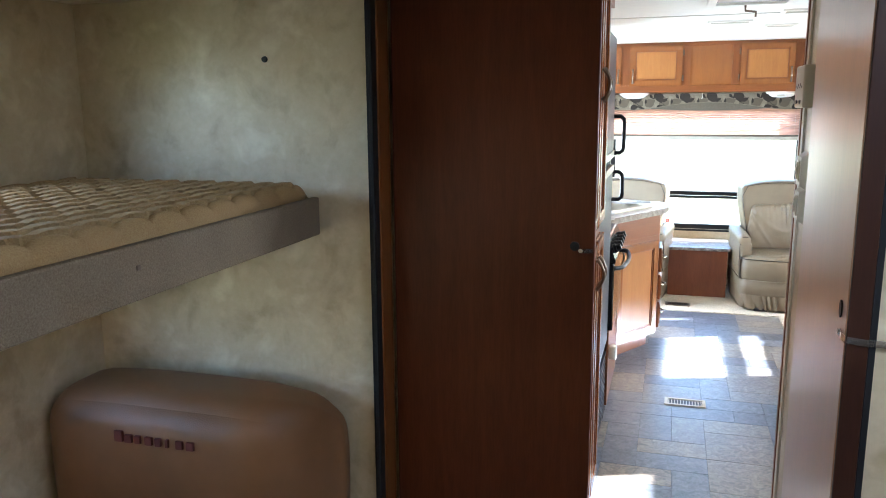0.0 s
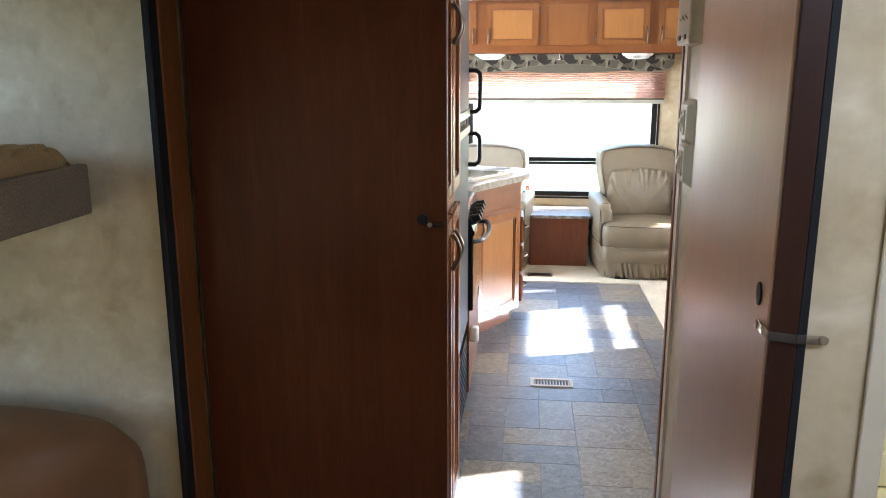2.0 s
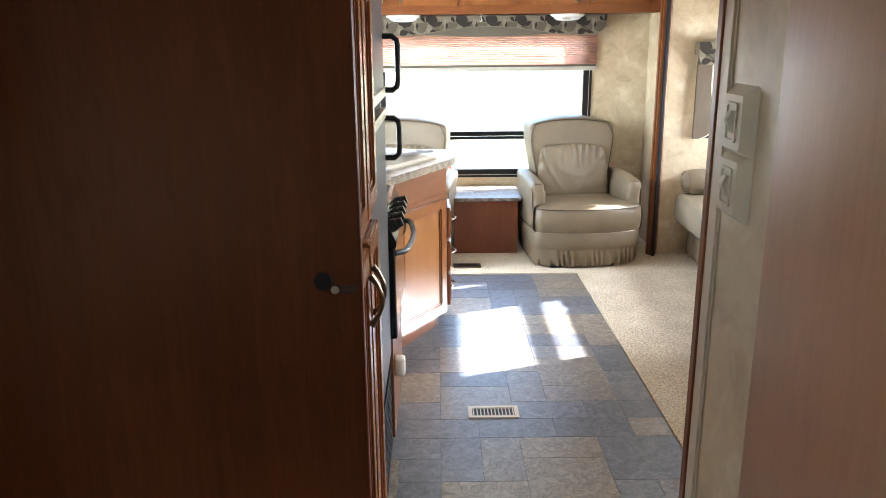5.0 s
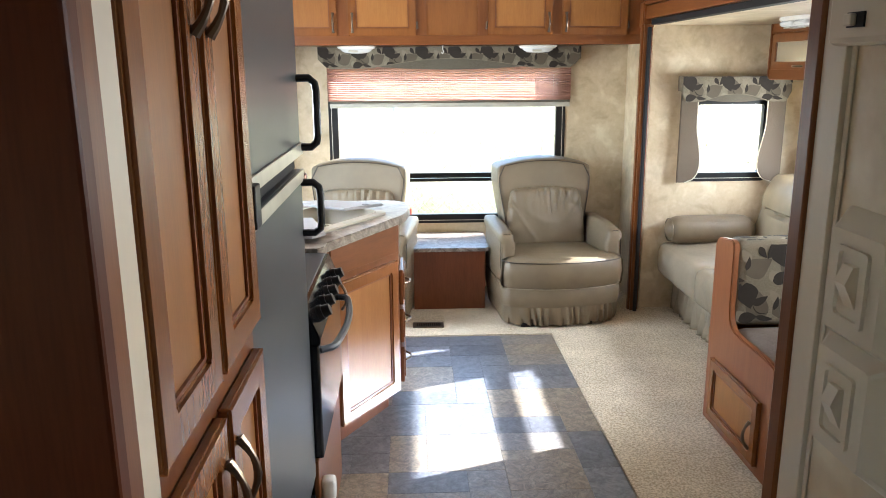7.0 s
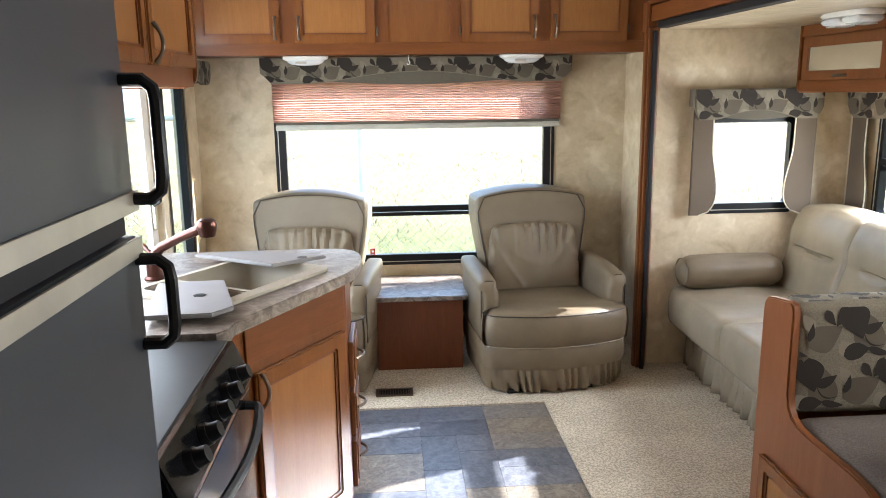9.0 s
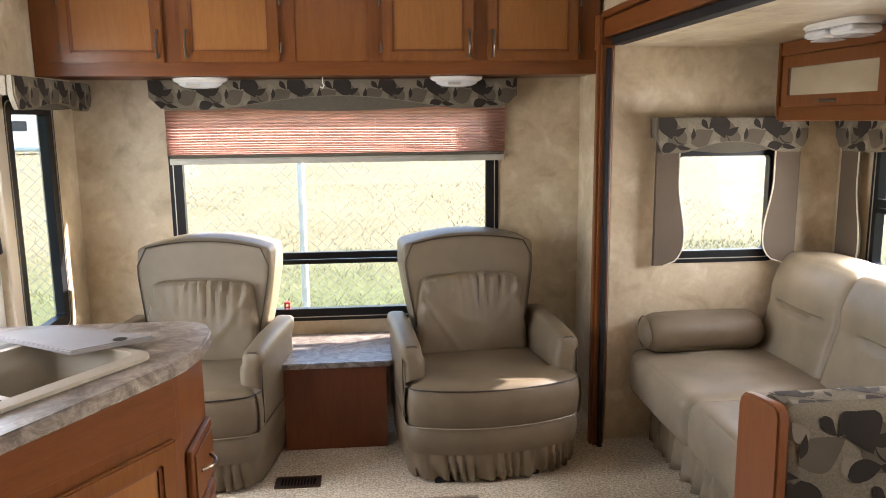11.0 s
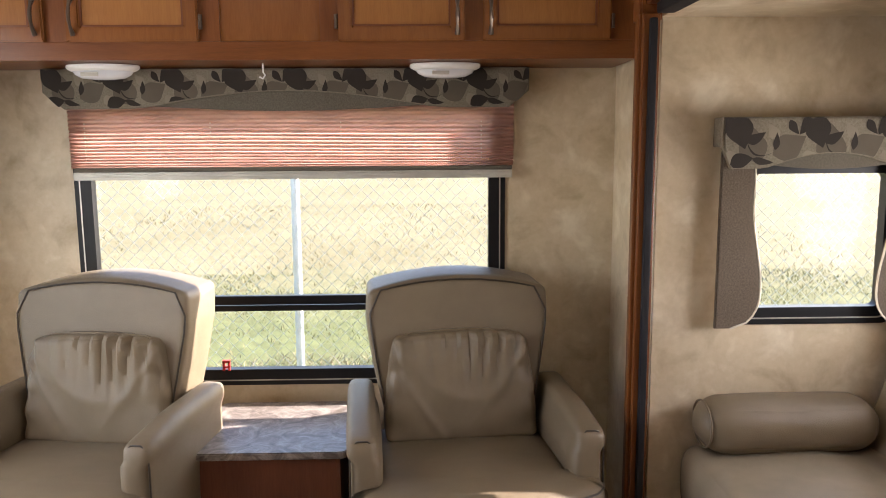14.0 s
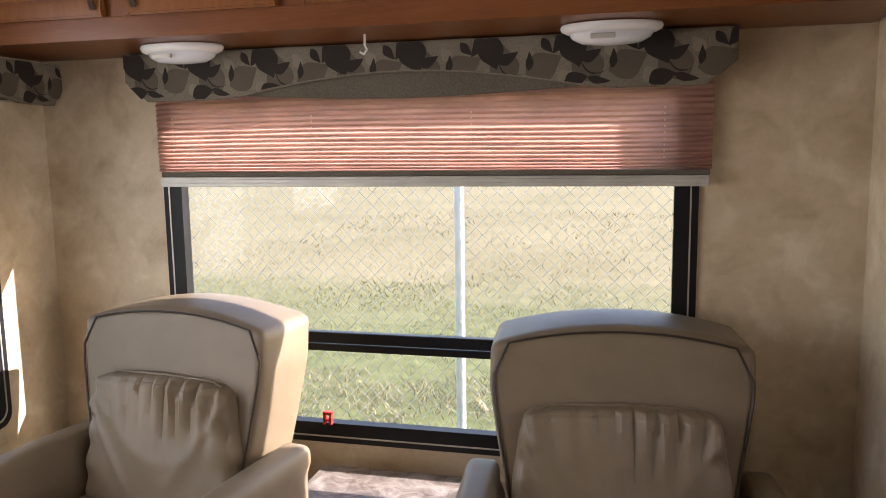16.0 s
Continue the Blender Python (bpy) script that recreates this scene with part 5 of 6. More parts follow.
soft_box(bm, RX - 0.004, RX + 0.035, 3.70, 3.745, 0.30, 0.37, 0.008, 0.002, 4)
part("child_lock", bm, M_WHITE, t, "white plastic catch", True)

# ---- kitchen corner cabinet and worktop ----
A, B = Vector((-0.147, 4.52, 0)), Vector((0.118, 4.955, 0))
t = thing("sink_cabinet", (-0.3, 4.8, 0.0), "stained maple corner base cabinet with a slanted front", "cabinet")
bm = bmesh.new()
prism(bm, [(XL + 0.002, 4.29), (-0.147, 4.29), (A.x, A.y), (B.x, B.y), (0.118, 5.215), (XL + 0.002, 5.215)], "z", 0.095, 0.742)
outer = [(XL + 0.002, 4.29), (-0.147, 4.29), (A.x, A.y), (B.x, B.y), (0.118, 5.215), (XL + 0.002, 5.215)]
inner = [(-0.33 + (x + 0.33) * 0.95, 4.78 + (y - 4.78) * 0.95) for x, y in outer]
rims = [[bm.verts.new((x, y, z)) for x, y in o] for o, z in ((outer, 0.7425), (outer, 0.882), (inner, 0.882), (inner, 0.7425))]
for i in range(4):
    for k in range(6):
        bm.faces.new((rims[i][k], rims[i][(k + 1) % 6], rims[(i + 1) % 4][(k + 1) % 6], rims[(i + 1) % 4][k]))
bmesh.ops.recalc_face_normals(bm, faces=bm.faces[:])
body = part("body", bm, M_WOOD, t)
bm = bmesh.new()
prism(bm, [(XL + 0.002, 4.29), (-0.20, 4.29), (A.x - 0.05, A.y + 0.03), (B.x - 0.06, B.y + 0.03), (0.06, 5.19), (XL + 0.002, 5.19)], "z", 0.0, 0.0945)
part("toe_kick", bm, M_TABLEW, t, "dark recessed toe kick")
L = (B - A).length
turn = math.atan2(-(B.x - A.x), B.y - A.y)
m = Matrix.Translation(A) @ Matrix.Rotation(turn, 4, "Z")
made = front("door", body, "x", 0.0, 1, 0.045, L - 0.035, 0.115, 0.715, "large maple framed door, closed", 0.05)
made2 = part("false_front", boxes((0.0005, 0.008, 0.02, L - 0.02, 0.745, 0.875), bev=0.002), M_WOODY, body, "plain maple apron under the worktop")
made.matrix_basis = m
made2.matrix_basis = m
bm = bmesh.new()
tube(bm, [(0.021 + 0.024 * (1 - s * s), 0.062, 0.66 + s * 0.05) for s in [k / 4 - 1 for k in range(9)]], 0.006, 8)
part("handle", bm, M_PEWTER, made, "antique pewter bow pull", True)
for z0, z1 in ((0.495, 0.655), (0.315, 0.475), (0.125, 0.295)):
    bm = boxes((0.119, 0.136, 4.970, 5.205, z0, z1), bev=0.004)
    dr = part("drawer", bm, M_WOOD, t, "maple drawer front")
    part("edge_bead", boxes((0.1362, 0.141, 4.990, 5.185, z0 + 0.02, z1 - 0.02), bev=0.002), M_WOOD, dr)
    bm = bmesh.new()
    tube(bm, [(0.141 + 0.026 * (1 - s * s), 5.087 + s * 0.05, (z0 + z1) / 2) for s in [k / 4 - 1 for k in range(9)]], 0.005, 8)
    part("handle", bm, M_PEWTER, dr, "antique pewter bow pull", True)

# worktop with the sink cut into it
wt = thing("worktop", (-0.3, 4.8, 0.884), "brown and cream stone-look laminate worktop with rounded corners", "worktop")
edge = [(XL + 0.002, 4.292), (-0.150, 4.292), (-0.128, 4.32), (-0.125, 4.38)]
edge += [(0.130, 4.865), (0.150, 4.92), (0.162, 4.99), (0.166, 5.08), (0.160, 5.15), (0.140, 5.20), (0.105, 5.235), (0.05, 5.25), (XL + 0.002, 5.25)]
u = Vector((B.x - A.x, B.y - A.y, 0)).normalized()
nrm = Vector((-u.y, u.x, 0))
sink_c = Vector((-0.205, 4.80, 0))


def s_at(a, b, z):
    p = sink_c + u * a + nrm * b
    return (p.x, p.y, z)


S_A, S_B = 0.235, 0.165
hole = [s_at(a, b, 0)[:2] for a, b in rounded(-S_A, S_A, -S_B, S_B, 0.03, 3)]
bm = bmesh.new()
for z, flip in ((0.884, True), (0.920, False)):
    vo = [bm.verts.new((x, y, z)) for x, y in edge]
    vi = [bm.verts.new((x, y, z)) for x, y in hole]
    eo = [bm.edges.new((vo[i], vo[(i + 1) % len(vo)])) for i in range(len(vo))]
    ei = [bm.edges.new((vi[i], vi[(i + 1) % len(vi)])) for i in range(len(vi))]
    bmesh.ops.triangle_fill(bm, edges=eo + ei, use_beauty=True)
    if flip:
        lo, li = vo, vi
    else:
        for p, q in ((lo, vo), (li, vi)):
            for i in range(len(p)):
                bm.faces.new((p[i], p[(i + 1) % len(p)], q[(i + 1) % len(p)], q[i]))
bmesh.ops.recalc_face_normals(bm, faces=bm.faces[:])
part("slab", bm, M_LAMINATE, wt)
bm = bmesh.new()
band = [Vector((x, y, 0)) for x, y in edge[1:-1]]
rows = []
for i, p in enumerate(band):
    d = (band[min(i + 1, len(band) - 1)] - band[max(i - 1, 0)]).normalized()
    n = Vector((d.y, -d.x, 0))
    rows.append([bm.verts.new(p + n * o + Vector((0, 0, z))) for o, z in ((0.0006, 0.887), (0.0036, 0.889), (0.0036, 0.914), (0.0006, 0.917))])
for a, b in zip(rows, rows[1:]):
    for k in range(4):
        bm.faces.new((a[k], b[k], b[(k + 1) % 4], a[(k + 1) % 4]))
bmesh.ops.recalc_face_normals(bm, faces=bm.faces[:])
part("edge_band", bm, M_LAMINATE, wt, "laminate edge band", True)
part("backsplash", boxes((XL + 0.003, XL + 0.018, 4.295, 5.248, 0.9205, 0.985), bev=0.003), M_LAMINATE, wt, "low laminate splash strip")

t = thing("kitchen_sink", tuple(s_at(0, 0, 0.92)), "almond double-bowl drop-in sink", "sink")
bm = bmesh.new()
o, i_ = rounded(-S_A - 0.02, S_A + 0.02, -S_B - 0.02, S_B + 0.02, 0.045, 4), rounded(-S_A + 0.012, S_A - 0.012, -S_B + 0.012, S_B - 0.012, 0.03, 4)
low = rounded(-S_A + 0.03, S_A - 0.03, -S_B + 0.03, S_B - 0.03, 0.03, 4)
rings = [[bm.verts.new(s_at(a, b, z)) for a, b in q] for q, z in ((o, 0.921), (o, 0.930), (i_, 0.934), (i_, 0.925), (low, 0.76))]
for p, q in zip(rings, rings[1:]):
    for k in range(len(p)):
        bm.faces.new((p[k], p[(k + 1) % len(p)], q[(k + 1) % len(p)], q[k]))
bm.faces.new(rings[-1])
bmesh.ops.recalc_face_normals(bm, faces=bm.faces[:])
part("basin", bm, M_SINK, t, "", True)
bm = bmesh.new()
prism(bm, rounded(-0.012, 0.012, -S_B + 0.012, S_B - 0.012, 0.01, 3), "z", 0.78, 0.928, 0.004)
dv = part("divider", bm, M_SINK, t, "divider between the bowls", True)
dv.matrix_basis = Matrix.Translation((sink_c.x - 0.09 * u.x, sink_c.y - 0.09 * u.y, 0)) @ Matrix.Rotation(math.atan2(u.y, u.x), 4, "Z")


def sink_cover(corners, hole_at, label):
    t = thing("sink_cover", (*hole_at, 0.936), label, "board", "sink covers")
    bm = bmesh.new()
    prism(bm, corners, "z", 0.9355, 0.9475, 0.003)
    part("board", bm, M_COVER, t)
    bm = bmesh.new()
    prism(bm, [(hole_at[0] + 0.017 * math.cos(a), hole_at[1] + 0.017 * math.sin(a)) for a in [k * math.pi / 10 for k in range(20)]], "z", 0.9478, 0.9484)
    part("finger_hole", bm, M_BLACK, t, "round dark finger hole")


sink_cover([(-0.395, 5.095), (-0.19, 5.125), (0.055, 5.015), (-0.105, 4.905)], (-0.02, 4.99), "grey laminate sink cover lying skewed on the worktop")
sink_cover([(-0.40, 4.70), (-0.215, 4.715), (-0.132, 4.43), (-0.175, 4.37), (-0.34, 4.36)], (-0.245, 4.545), "grey laminate sink cover over the near bowl")

t = thing("kitchen_faucet", (-0.455, 4.86, 0.92), "oil-rubbed bronze faucet with a flared spray head", "faucet")
bm = bmesh.new()
lathe(bm, [(0.034, 0.0005), (0.034, 0.006), (0.026, 0.012), (0.024, 0.050), (0.021, 0.062)], (-0.455, 4.86, 0.92), 18)
part("base", bm, M_BRONZE, t, "", True)
bm = bmesh.new()
tube(bm, [(-0.455, 4.86, 0.975), (-0.448, 4.856, 1.000), (-0.425, 4.843, 1.022), (-0.36, 4.805, 1.056), (-0.285, 4.765, 1.090)], [0.018, 0.017, 0.015, 0.0135, 0.015], 14)
part("spout", bm, M_BRONZE, t, "", True)
bm = bmesh.new()
lathe(bm, [(0.013, -0.030), (0.022, -0.028), (0.027, -0.010), (0.029, 0.006), (0.026, 0.018), (0.016, 0.025)], (-0.262, 4.752, 1.098), 18)
part("spray_head", bm, M_BRONZE, t, "", True)
bm = bmesh.new()
tube(bm, [(-0.455, 4.865, 0.984), (-0.480, 4.895, 1.000), (-0.505, 4.925, 1.012)], [0.008, 0.0065, 0.009], 10)
part("lever", bm, M_BRONZE, t, "", True)

# ---- kitchen wall cabinet ----
t = thing("kitchen_wall_cabinet", (-0.58, 4.6, 1.495), "stained maple kitchen wall cabinet with a rounded lower corner", "cabinet")
bm = bmesh.new()
prism(bm, [(XL + 0.002, 1.495), (-0.425, 1.495), (-0.400, 1.502), (-0.384, 1.520), (-0.378, 1.545), (-0.378, ZC - 0.002), (XL + 0.002, ZC - 0.002)], "y", 5.262, 5.282, 0.003)
part("end_panel", bm, M_WOOD, t, "", True)
part("body", boxes((XL + 0.002, -0.392, 3.66, 5.2615, 1.50, ZC - 0.002)), M_WOOD, t)
for y0, y1 in ((3.70, 4.20), (4.22, 4.72), (4.74, 5.24)):
    front("door", t, "x", -0.392, 1, y0, y1, 1.560, 2.02, handle=(y0 + 0.03, 1.62, True))

# ---- switches and monitor panel ----
def wall_switch(yc, zc):
    t = thing("light_switch", (0.5165, yc, zc), "ivory light switch plate with a small toggle", "switch", "switches on the partition")
    bm = bmesh.new()
    prism(bm, rounded(yc - 0.047, yc + 0.047, zc - 0.052, zc + 0.052, 0.006, 2), "x", 0.5165, 0.4985)
    vs = [v for v in bm.verts if v.co.x < 0.505]
    for v in vs:
        v.co.y = yc + (v.co.y - yc) * 0.70
        v.co.z = zc + (v.co.z - zc) * 0.74
    plate = part("plate", bm, M_IVORY, t)
    bm = bmesh.new()
    ring_frame(bm, "x", 0.4984, 0.4955, yc - 0.020, yc + 0.020, zc - 0.028, zc + 0.028, 0.004, 0.003, 2)
    part("bezel", bm, M_IVORY, plate)
    bm = bmesh.new()
    prism(bm, [(0.4984, zc - 0.016), (0.489, zc + 0.003), (0.494, zc + 0.016), (0.4984, zc + 0.016)], "y", yc - 0.007, yc + 0.007)
    part("toggle", bm, M_IVORY, plate)


wall_switch(2.222, 1.376)
wall_switch(2.222, 1.283)
t = thing("monitor_panel", (0.5165, 2.170, 1.60), "ivory wall thermostat with two slide switches", "thermostat")
bm = boxes((0.480, 0.5165, 2.125, 2.260, 1.545, 1.655), bev=0.005)
case = part("case", bm, M_IVORY, t)
for y in (2.165, 2.222):
    part("slot", boxes((0.4785, 0.4799, y - 0.010, y + 0.010, 1.556, 1.566)), M_BLACK, case, "dark switch slot")
    part("slider", boxes((0.474, 0.4784, y - 0.002, y + 0.007, 1.557, 1.565), bev=0.001), M_IVORY, case)
bm = boxes(*[(0.4790, 0.4799, 2.145 + 0.012 * k, 2.152 + 0.012 * k, 1.596 + 0.003 * (k % 3), 1.600 + 0.004 * (k % 3)) for k in range(8)])
part("lettering", bm, M_PEWTER, case, "grey bars of unreadable lettering")

# ---- floor registers ----
def register(x0, x1, y0, y1, z, mat, label):
    t = thing("floor_register", ((x0 + x1) / 2, (y0 + y1) / 2, z), label, "vent", "floor registers")
    bm = bmesh.new()
    ring_frame(bm, "z", z + 0.0005, z + 0.006, x0 - 0.015, x1 + 0.015, y0 - 0.015, y1 + 0.015, 0.017, 0.004, 2)
    part("frame", bm, mat, t)
    part("duct", boxes((x0, x1, y0, y1, z + 0.0003, z + 0.0010)), M_BLACK, t, "dark duct opening")
    n = 12
    for k in range(n):
        x = x0 + (x1 - x0) * (k + 0.5) / n
        part("slat", boxes((x - 0.0021, x + 0.0021, y0, y1, z + 0.0012, z + 0.0055)), mat, t)


register(0.205, 0.383, 3.952, 4.024, 0.0, M_IVORY, "pale metal floor register set in the vinyl")
register(0.19, 0.345, 6.05, 6.115, 0.008, M_PEWTER, "brown metal floor register set in the carpet")

# ---- ceiling fittings ----
for x, y, r in ((0.47, 5.02, 0.13), (0.81, 4.55, 0.11), (0.79, 5.35, 0.10)):
    t = thing("ceiling_vent", (x, y, ZC), "white slotted ceiling air register", "vent", "ceiling air registers")
    bm = bmesh.new()
    ring_frame(bm, "z", ZC - 0.0005, ZC - 0.012, x - r, x + r, y - 0.07, y + 0.07, 0.02, 0.01, 3)
    part("frame", bm, M_WHITE, t)
    for k in range(5):
        part("slat", boxes((x - r + 0.02, x + r - 0.02, y - 0.045 + 0.02 * k, y - 0.035 + 0.02 * k, ZC - 0.010, ZC - 0.002)), M_RAIL, t)
t = thing("roof_vent", (0.5, 3.95, ZC), "white roof vent frame with a hand crank", "vent")
bm = bmesh.new()
ring_frame(bm, "z", ZC - 0.0005, ZC - 0.02, 0.30, 0.70, 3.70, 4.10, 0.04, 0.02, 4)
part("frame", bm, M_WHITE, t)
bm = bmesh.new()
tube(bm, [(0.48, 4.08, ZC - 0.02), (0.48, 4.08, ZC - 0.045), (0.53, 4.10, ZC - 0.05), (0.53, 4.10, ZC - 0.075)], 0.006, 8)
part("crank", bm, M_PEWTER, t, "grey hand crank", True)
part("lid", boxes((0.34, 0.66, 3.74, 4.06, ZC - 0.008, ZC - 0.001)), M_LENS, t, "translucent plastic lid")

# ---- red clip on the window ----
t = thing("window_clip", (0.2, 6.872, 0.50), "small red plastic clip on the window frame", "clip")
part("clip", boxes((0.148, 0.156, 6.868, 6.884, 0.537, 0.575), (0.168, 0.176, 6.868, 6.884, 0.537, 0.575), (0.148, 0.176, 6.868, 6.884, 0.567, 0.577), (0.148, 0.176, 6.868, 6.884, 0.547, 0.554), bev=0.001), M_RED, t)

# ---- bunk ----
t = thing("bunk_bed", (-1.33, 1.0, 1.16), "upper bunk shelf faced with grey-brown carpet", "bunk")
part("deck", boxes((BX + 0.002, -0.915, BY0 + 0.02, 2.148, 1.165, 1.205)), M_BUNKCARPET, t)
part("front_board", boxes((-0.914, -0.888, BY0 + 0.02, 2.125, 1.160, 1.280), bev=0.006), M_BUNKCARPET, t, "carpet-covered front board")
part("button", boxes((-0.8885, -0.884, 1.25, 1.262, 1.225, 1.237), bev=0.002), M_PEWTER, t)
t = thing("mattress", (-1.34, 1.0, 1.206), "thin quilted gold mattress on the upper bunk", "mattress")


def quilt_bump(a, b):
    """Overlapping stitched shells: a runs away from the front edge, b along it. Each row laps the one behind it."""
    for k in range(max(0, int(a / 0.066) - 1), int(a / 0.066) + 2):
        g = b / 0.112 + 0.5 * (k % 2)
        r = math.hypot(a - k * 0.066, (g - math.floor(g) - 0.5) * 0.112)
        if r < 0.072:
            return 0.017 * (1 - math.exp(-(0.072 - r) / 0.010)) * (1 - 0.25 * r / 0.072)
    return 0.0


bm = bmesh.new()
across, rows = [], []
for k in range(124):
    d = k * 0.007
    if d < 0.80:
        across.append((BX + 0.04 + d, 1.318, 0.0, 1.0, 0.80 - d + 0.03))
    elif d < 0.87:
        q = (d - 0.80) / 0.07 * math.pi / 2
        across.append((BX + 0.84 + 0.028 * math.sin(q), 1.282 + 0.036 * math.cos(q), math.sin(q), math.cos(q), 0.83 - d))
for j in range(250):
    y = 0.55 + 1.545 * j / 249
    end = max(0.0, (y - 2.04) / 0.055)
    row = []
    for x, z, nx, nz, a in across:
        h = quilt_bump(a + 0.035, y) * (1 - end)
        row.append(bm.verts.new((x + nx * h, y, z + nz * h - 0.05 * end ** 2.5 * nz)))
    rows.append(row)
for a, b in zip(rows, rows[1:]):
    for k in range(len(a) - 1):
        bm.faces.new((a[k], a[k + 1], b[k + 1], b[k]))
part("quilted_cover", bm, M_MATT, t, "shell-stitched quilted cover", True)
bm = bmesh.new()
soft_box(bm, BX + 0.01, -0.906, 0.3, 2.09, 1.206, 1.312, 0.03, 0.0, 10)
part("foam", bm, M_MATT, t, "", True)
t = thing("jackknife_seat", (-1.3, 1.4, 0.12), "tan vinyl seat back cushion standing against the bunk wall", "cushion")


def tan_warp(x, y, z):
    s = (x + 1.30) / 0.5
    back = max(0.0, min(1.0, (x + 1.02) / 0.20))
    y2 = y + (2.135 - y) * 0.72 * back * back
    return (x, y2, z - 0.030 * abs(s) ** 4 * (1 if z > 0.5 else 0) - 0.02 * back * (1 if z > 0.5 else 0))


bm = bmesh.new()
soft_box(bm, -1.776, -0.815, 1.80, 2.135, 0.16, 0.680, 0.115, 0.014, 26, tan_warp)
cu = part("back_cushion", bm, M_TAN, t, "", True)
for k in range(8):
    part("embroidered_bar", boxes((-1.447 + 0.0365 * k, -1.447 + 0.0365 * k + ((0.028, 0.024, 0.018, 0.024, 0.018, 0.009, 0.022, 0.024)[k]), 1.7805, 1.7905, 0.546, 0.546 + (0.034 if k == 0 else 0.025))), M_TAND, cu, "maroon embroidered bar")
bm = bmesh.new()
soft_box(bm, -1.775, -0.80, 0.3, 1.79, 0.12, 0.29, 0.05, 0.01, 14)
part("seat_cushion", bm, M_TAN, t, "", True)
t = thing("wall_screw", (-1.07, 2.149, 1.705), "dark screw head in the bunk wall", "screw")
bm = bmesh.new()
cyl(bm, (-1.07, 2.1495, 1.705), (-1.07, 2.142, 1.705), 0.010, 0.008)
part("head", bm, M_BLACK, t)

# ---- outdoors ----
GZ = -0.78
bm = bmesh.new()
N = 60
vs = {}
for i in range(N + 1):
    for j in range(N + 1):
        def far(k):
            s = k / N * 2 - 1
            return math.copysign(abs(s) ** 3 * 900, s)
        x, y = far(i), far(j) + 9
        vs[i, j] = bm.verts.new((x, y, GZ + 0.04 * noise.noise((x * 0.3, y * 0.3, 0)) * (1 if abs(x) < 60 else 0)))
for i in range(N):
    for j in range(N):
        bm.faces.new((vs[i, j], vs[i + 1, j], vs[i + 1, j + 1], vs[i, j + 1]))
tagged(part("ground", bm, M_GROUND), "dry yellow-green grass field", "ground", "", "structure")
rng = random.Random(5)
bm = bmesh.new()
for k in range(12000):
    x, y = rng.uniform(-7, 9), 7.3 + 22 * rng.random() ** 1.7
    h = rng.uniform(0.015, 0.05) * (1.5 if noise.noise((x * 0.7, y * 0.7, 3)) > 0.15 else 1.0) * (1 + (y - 7) * 0.03)
    a, w = rng.uniform(0, 6.3), 0.006 * (1 + (y - 7) * 0.12)
    lx, ly = rng.uniform(-0.08, 0.08), rng.uniform(-0.05, 0.05)
    p = [(x - w * math.cos(a), y - w * math.sin(a), GZ - 0.03), (x + w * math.cos(a), y + w * math.sin(a), GZ - 0.03), (x + lx, y + ly, GZ + h)]
    bm.faces.new([bm.verts.new(q) for q in p])
tagged(part("grass", bm, M_BLADE), "tufts of dry grass in the field", "grass", "", "stuff")
bm = bmesh.new()
for k in range(26000):
    x, y = rng.uniform(-8, 9), 11.2 + 5.2 * rng.random() ** 1.1
    if noise.noise((x * 0.5, y * 0.9, 8)) < -0.22:
        continue
    h, a, w = rng.uniform(0.01, 0.040), rng.uniform(0, 6.3), 0.010
    lx, ly = rng.uniform(-0.06, 0.06), rng.uniform(-0.05, 0.05)
    p = [(x - w * math.cos(a), y - w * math.sin(a), GZ - 0.03), (x + w * math.cos(a), y + w * math.sin(a), GZ - 0.03), (x + lx, y + ly, GZ + h)]
    bm.faces.new([bm.verts.new(q) for q in p])
tagged(part("green_grass", bm, M_GREEN), "greener grass along the fence line", "grass", "", "stuff")
bm = bmesh.new()
for k in range(16000):
    x, y = rng.uniform(-5, 6), 8.4 + 3.2 * rng.random() ** 0.8
    if noise.noise((x * 1.3, y * 1.6, 4)) < -0.30:
        continue
    h, a, w = rng.uniform(0.02, 0.11), rng.uniform(0, 6.3), 0.006
    lx, ly = rng.uniform(-0.13, 0.13), rng.uniform(-0.12, 0.12)
    p = [(x - w * math.cos(a), y - w * math.sin(a), GZ - 0.03), (x + w * math.cos(a), y + w * math.sin(a), GZ - 0.03), (x + lx, y + ly, GZ + h)]
    bm.faces.new([bm.verts.new(q) for q in p])
tagged(part("dry_weeds", bm, M_WEED), "matted dead straw weeds along the fence foot", "weeds", "", "stuff")

FY = 9.39
t = thing("chain_link_fence", (0.0, FY, GZ), "galvanised chain-link fence with round posts", "fence")
for x in (-9.0, -6.0, -3.0, 0.02, 3.04, 6.06, 9.08):
    bm = bmesh.new()
    cyl(bm, (x, FY, GZ - 0.1), (x, FY, 1.30), 0.030, seg=14)
    post = part("post", bm, M_GALV, t, "", True)
bm = bmesh.new()
cyl(bm, (-9.0, FY, 1.26), (9.08, FY, 1.26), 0.021, seg=10)
part("top_rail", bm, M_GALV, t, "", True)
bm = bmesh.new()
z0, z1, stp = GZ + 0.05, 1.25, 0.088
x = -9.0 - (z1 - z0)
while x < 9.1:
    for s in (1, -1):
        a = Vector((x if s > 0 else x + (z1 - z0), FY - 0.035 + 0.002 * s, z0))
        b = Vector((x + (z1 - z0) if s > 0 else x, FY - 0.035 + 0.002 * s, z1))
        tube(bm, [a, b], 0.0019, 3)
    x += stp
part("wire_mesh", bm, M_GALV, t)


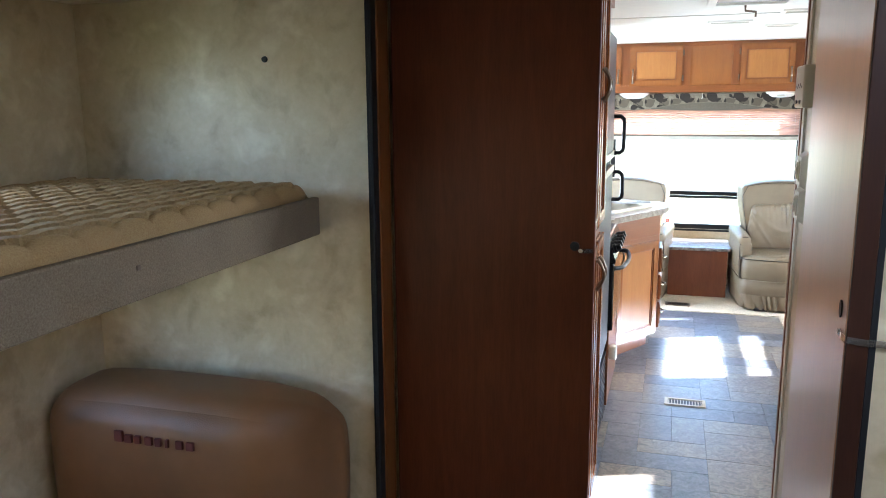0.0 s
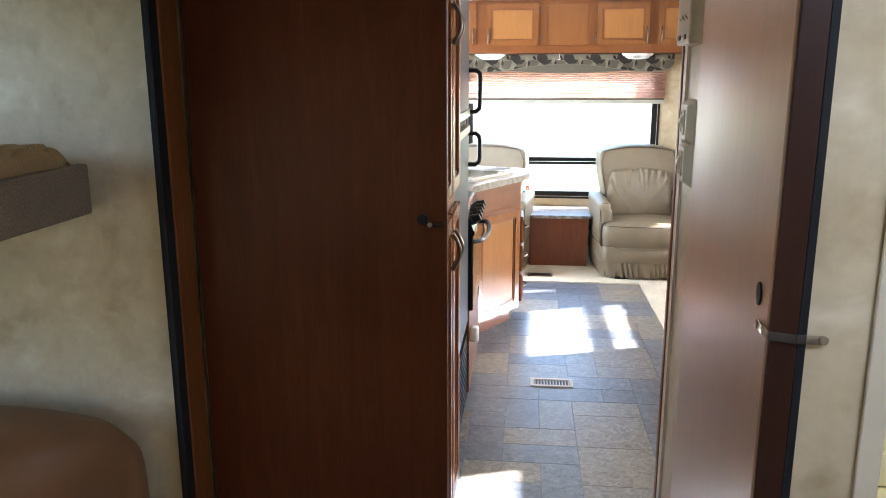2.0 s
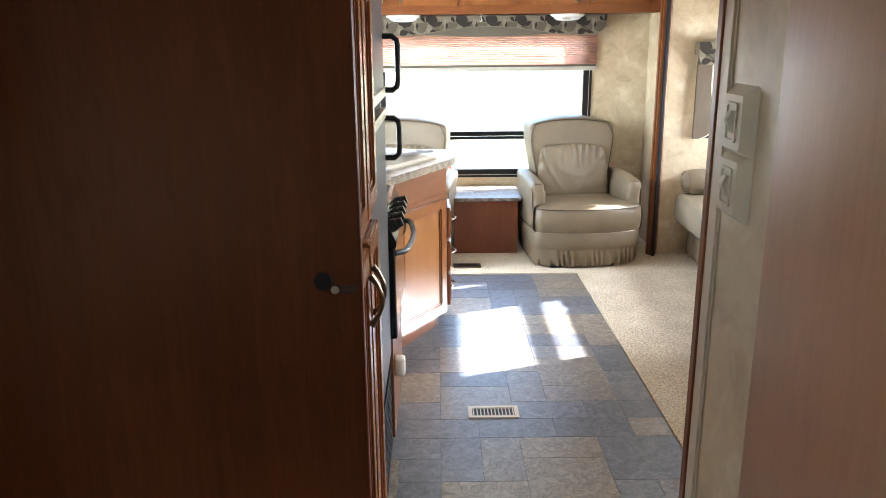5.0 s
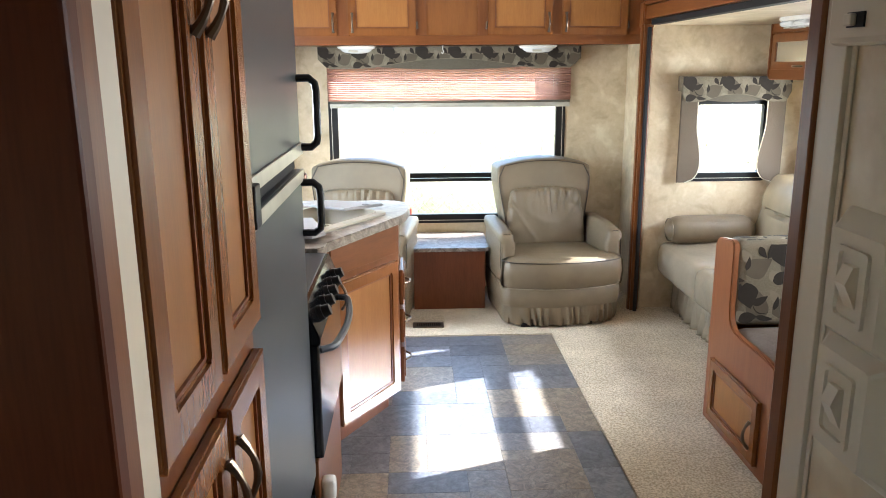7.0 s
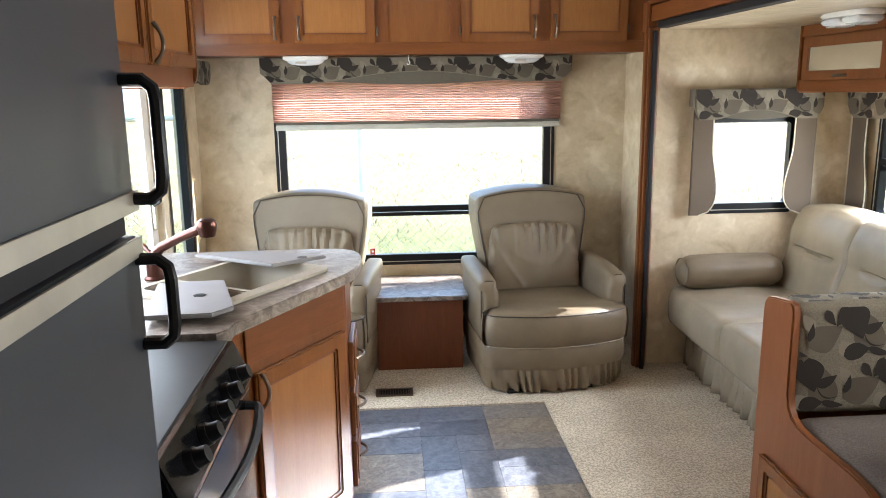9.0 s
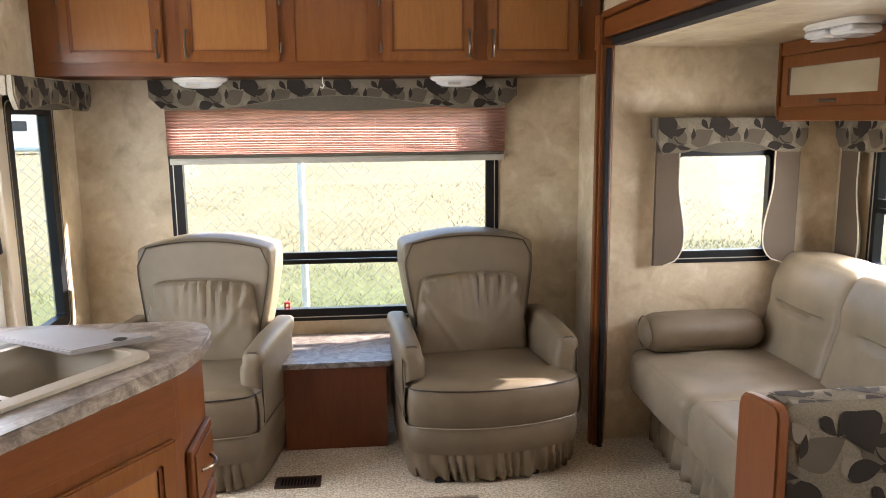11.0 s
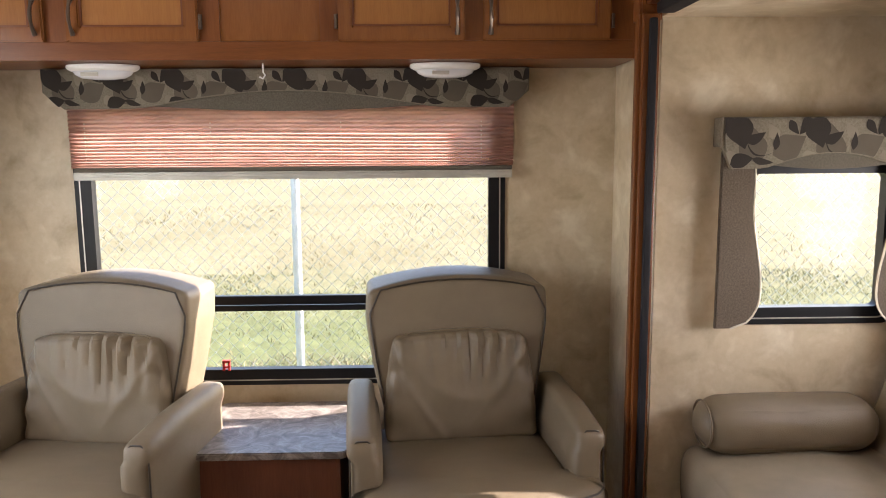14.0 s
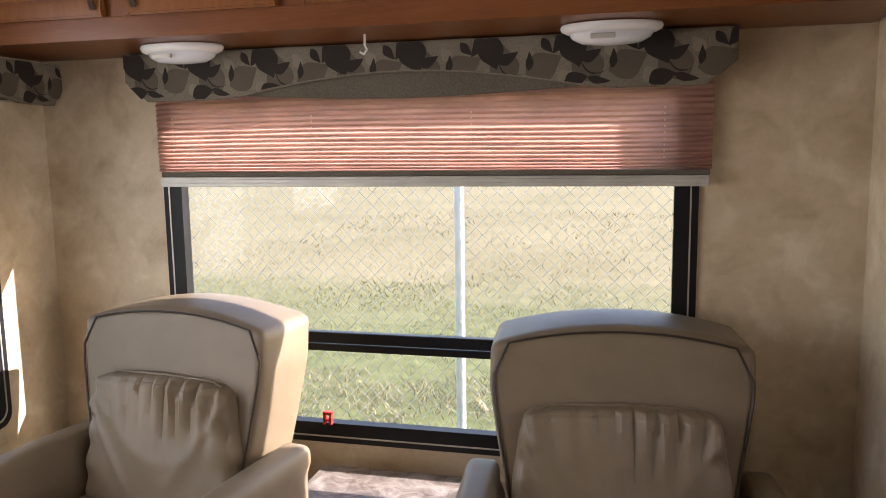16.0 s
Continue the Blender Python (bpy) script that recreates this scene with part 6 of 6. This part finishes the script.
def far_trailer(x, y, turn, length):
    t = thing("parked_trailer", (0, 0, 0), "white travel trailer parked across the field", "trailer", "parked trailers")
    bm = bmesh.new()
    prism(bm, [(-length / 2, 0.45), (-length / 2 - 0.1, 1.4), (-length / 2 + 0.3, 3.0), (length / 2 - 0.1, 3.05), (length / 2, 2.6), (length / 2, 0.45)], "y", -1.2, 1.2, 0.03)
    part("body", bm, M_RV, t)
    for u in (-length * 0.3, -length * 0.05, length * 0.22):
        part("window", boxes((u, u + 1.0, -1.215, -1.202, 1.6, 2.3)), M_RVD, t)
    for u in (-0.5, 0.45):
        bm = bmesh.new()
        cyl(bm, (u, -1.15, 0.34), (u, -0.9, 0.34), 0.34, seg=18)
        part("wheel", bm, M_BLACK, t)
    t.matrix_basis = pose(x, y, GZ, 0, 0, turn)


far_trailer(-22, 60, 20, 8.0)
far_trailer(-33, 57, 24, 9.0)
far_trailer(-11.5, 66, 18, 8.5)

# ---- tub surround tiles ----
surround = bpy.data.objects["wall_bath_side"]
bm = boxes((-0.067, 0.067, -0.004, 0.0, -0.067, 0.067), bev=0.003)
tile_mesh = mesh_from("tile", bm, M_TILE)
for i in range(6):
    for j in range(8):
        o = new("tile", tile_mesh)
        o.parent = surround
        o.matrix_basis = Matrix.Translation((0.61 + 0.1385 * (i + 0.5) + 0.066, 1.5748, 0.98 + 0.1385 * (j + 0.5)))
part("rim", boxes((0.674, 1.60, 1.555, 1.5745, 0.855, 0.91), (0.674, 1.60, 1.52, 1.5745, 0.0, 0.852), bev=0.004), M_TILE, surround, "cream tub rim")

# ---- vinyl floor pieces ----
G = 0.1515
rng = random.Random(11)
cols, rws = 12, 49
taken = set()
meshes = {}
for j in range(rws):
    for i in range(cols):
        if (i, j) in taken:
            continue
        w, h = rng.choice(((1, 1), (2, 1), (2, 1), (2, 2), (2, 2), (3, 2), (1, 2), (2, 1)))
        while w > 1 and (i + w > cols or any((i + k, j) in taken for k in range(w))):
            w -= 1
        while h > 1 and (j + h > rws or any((i + k, j + h - 1) in taken for k in range(w))):
            h -= 1
        taken |= {(i + a, j + b) for a in range(w) for b in range(h)}
        x1 = 0.984 - G * i
        y1 = 5.9035 - G * j
        if x1 - G * w < XL:
            continue
        if (w, h) not in meshes:
            bm = boxes((-G * w / 2 + 0.0007, G * w / 2 - 0.0007, -G * h / 2 + 0.0007, G * h / 2 - 0.0007, -0.0042, 0.0), bev=0.0006)
            meshes[w, h] = mesh_from("vinyl_tile", bm, M_SLATE)
        o = new("vinyl_tile", meshes[w, h])
        o.parent = floor
        o.matrix_basis = Matrix.Translation((x1 - G * w / 2, y1 - G * h / 2, 0.0))
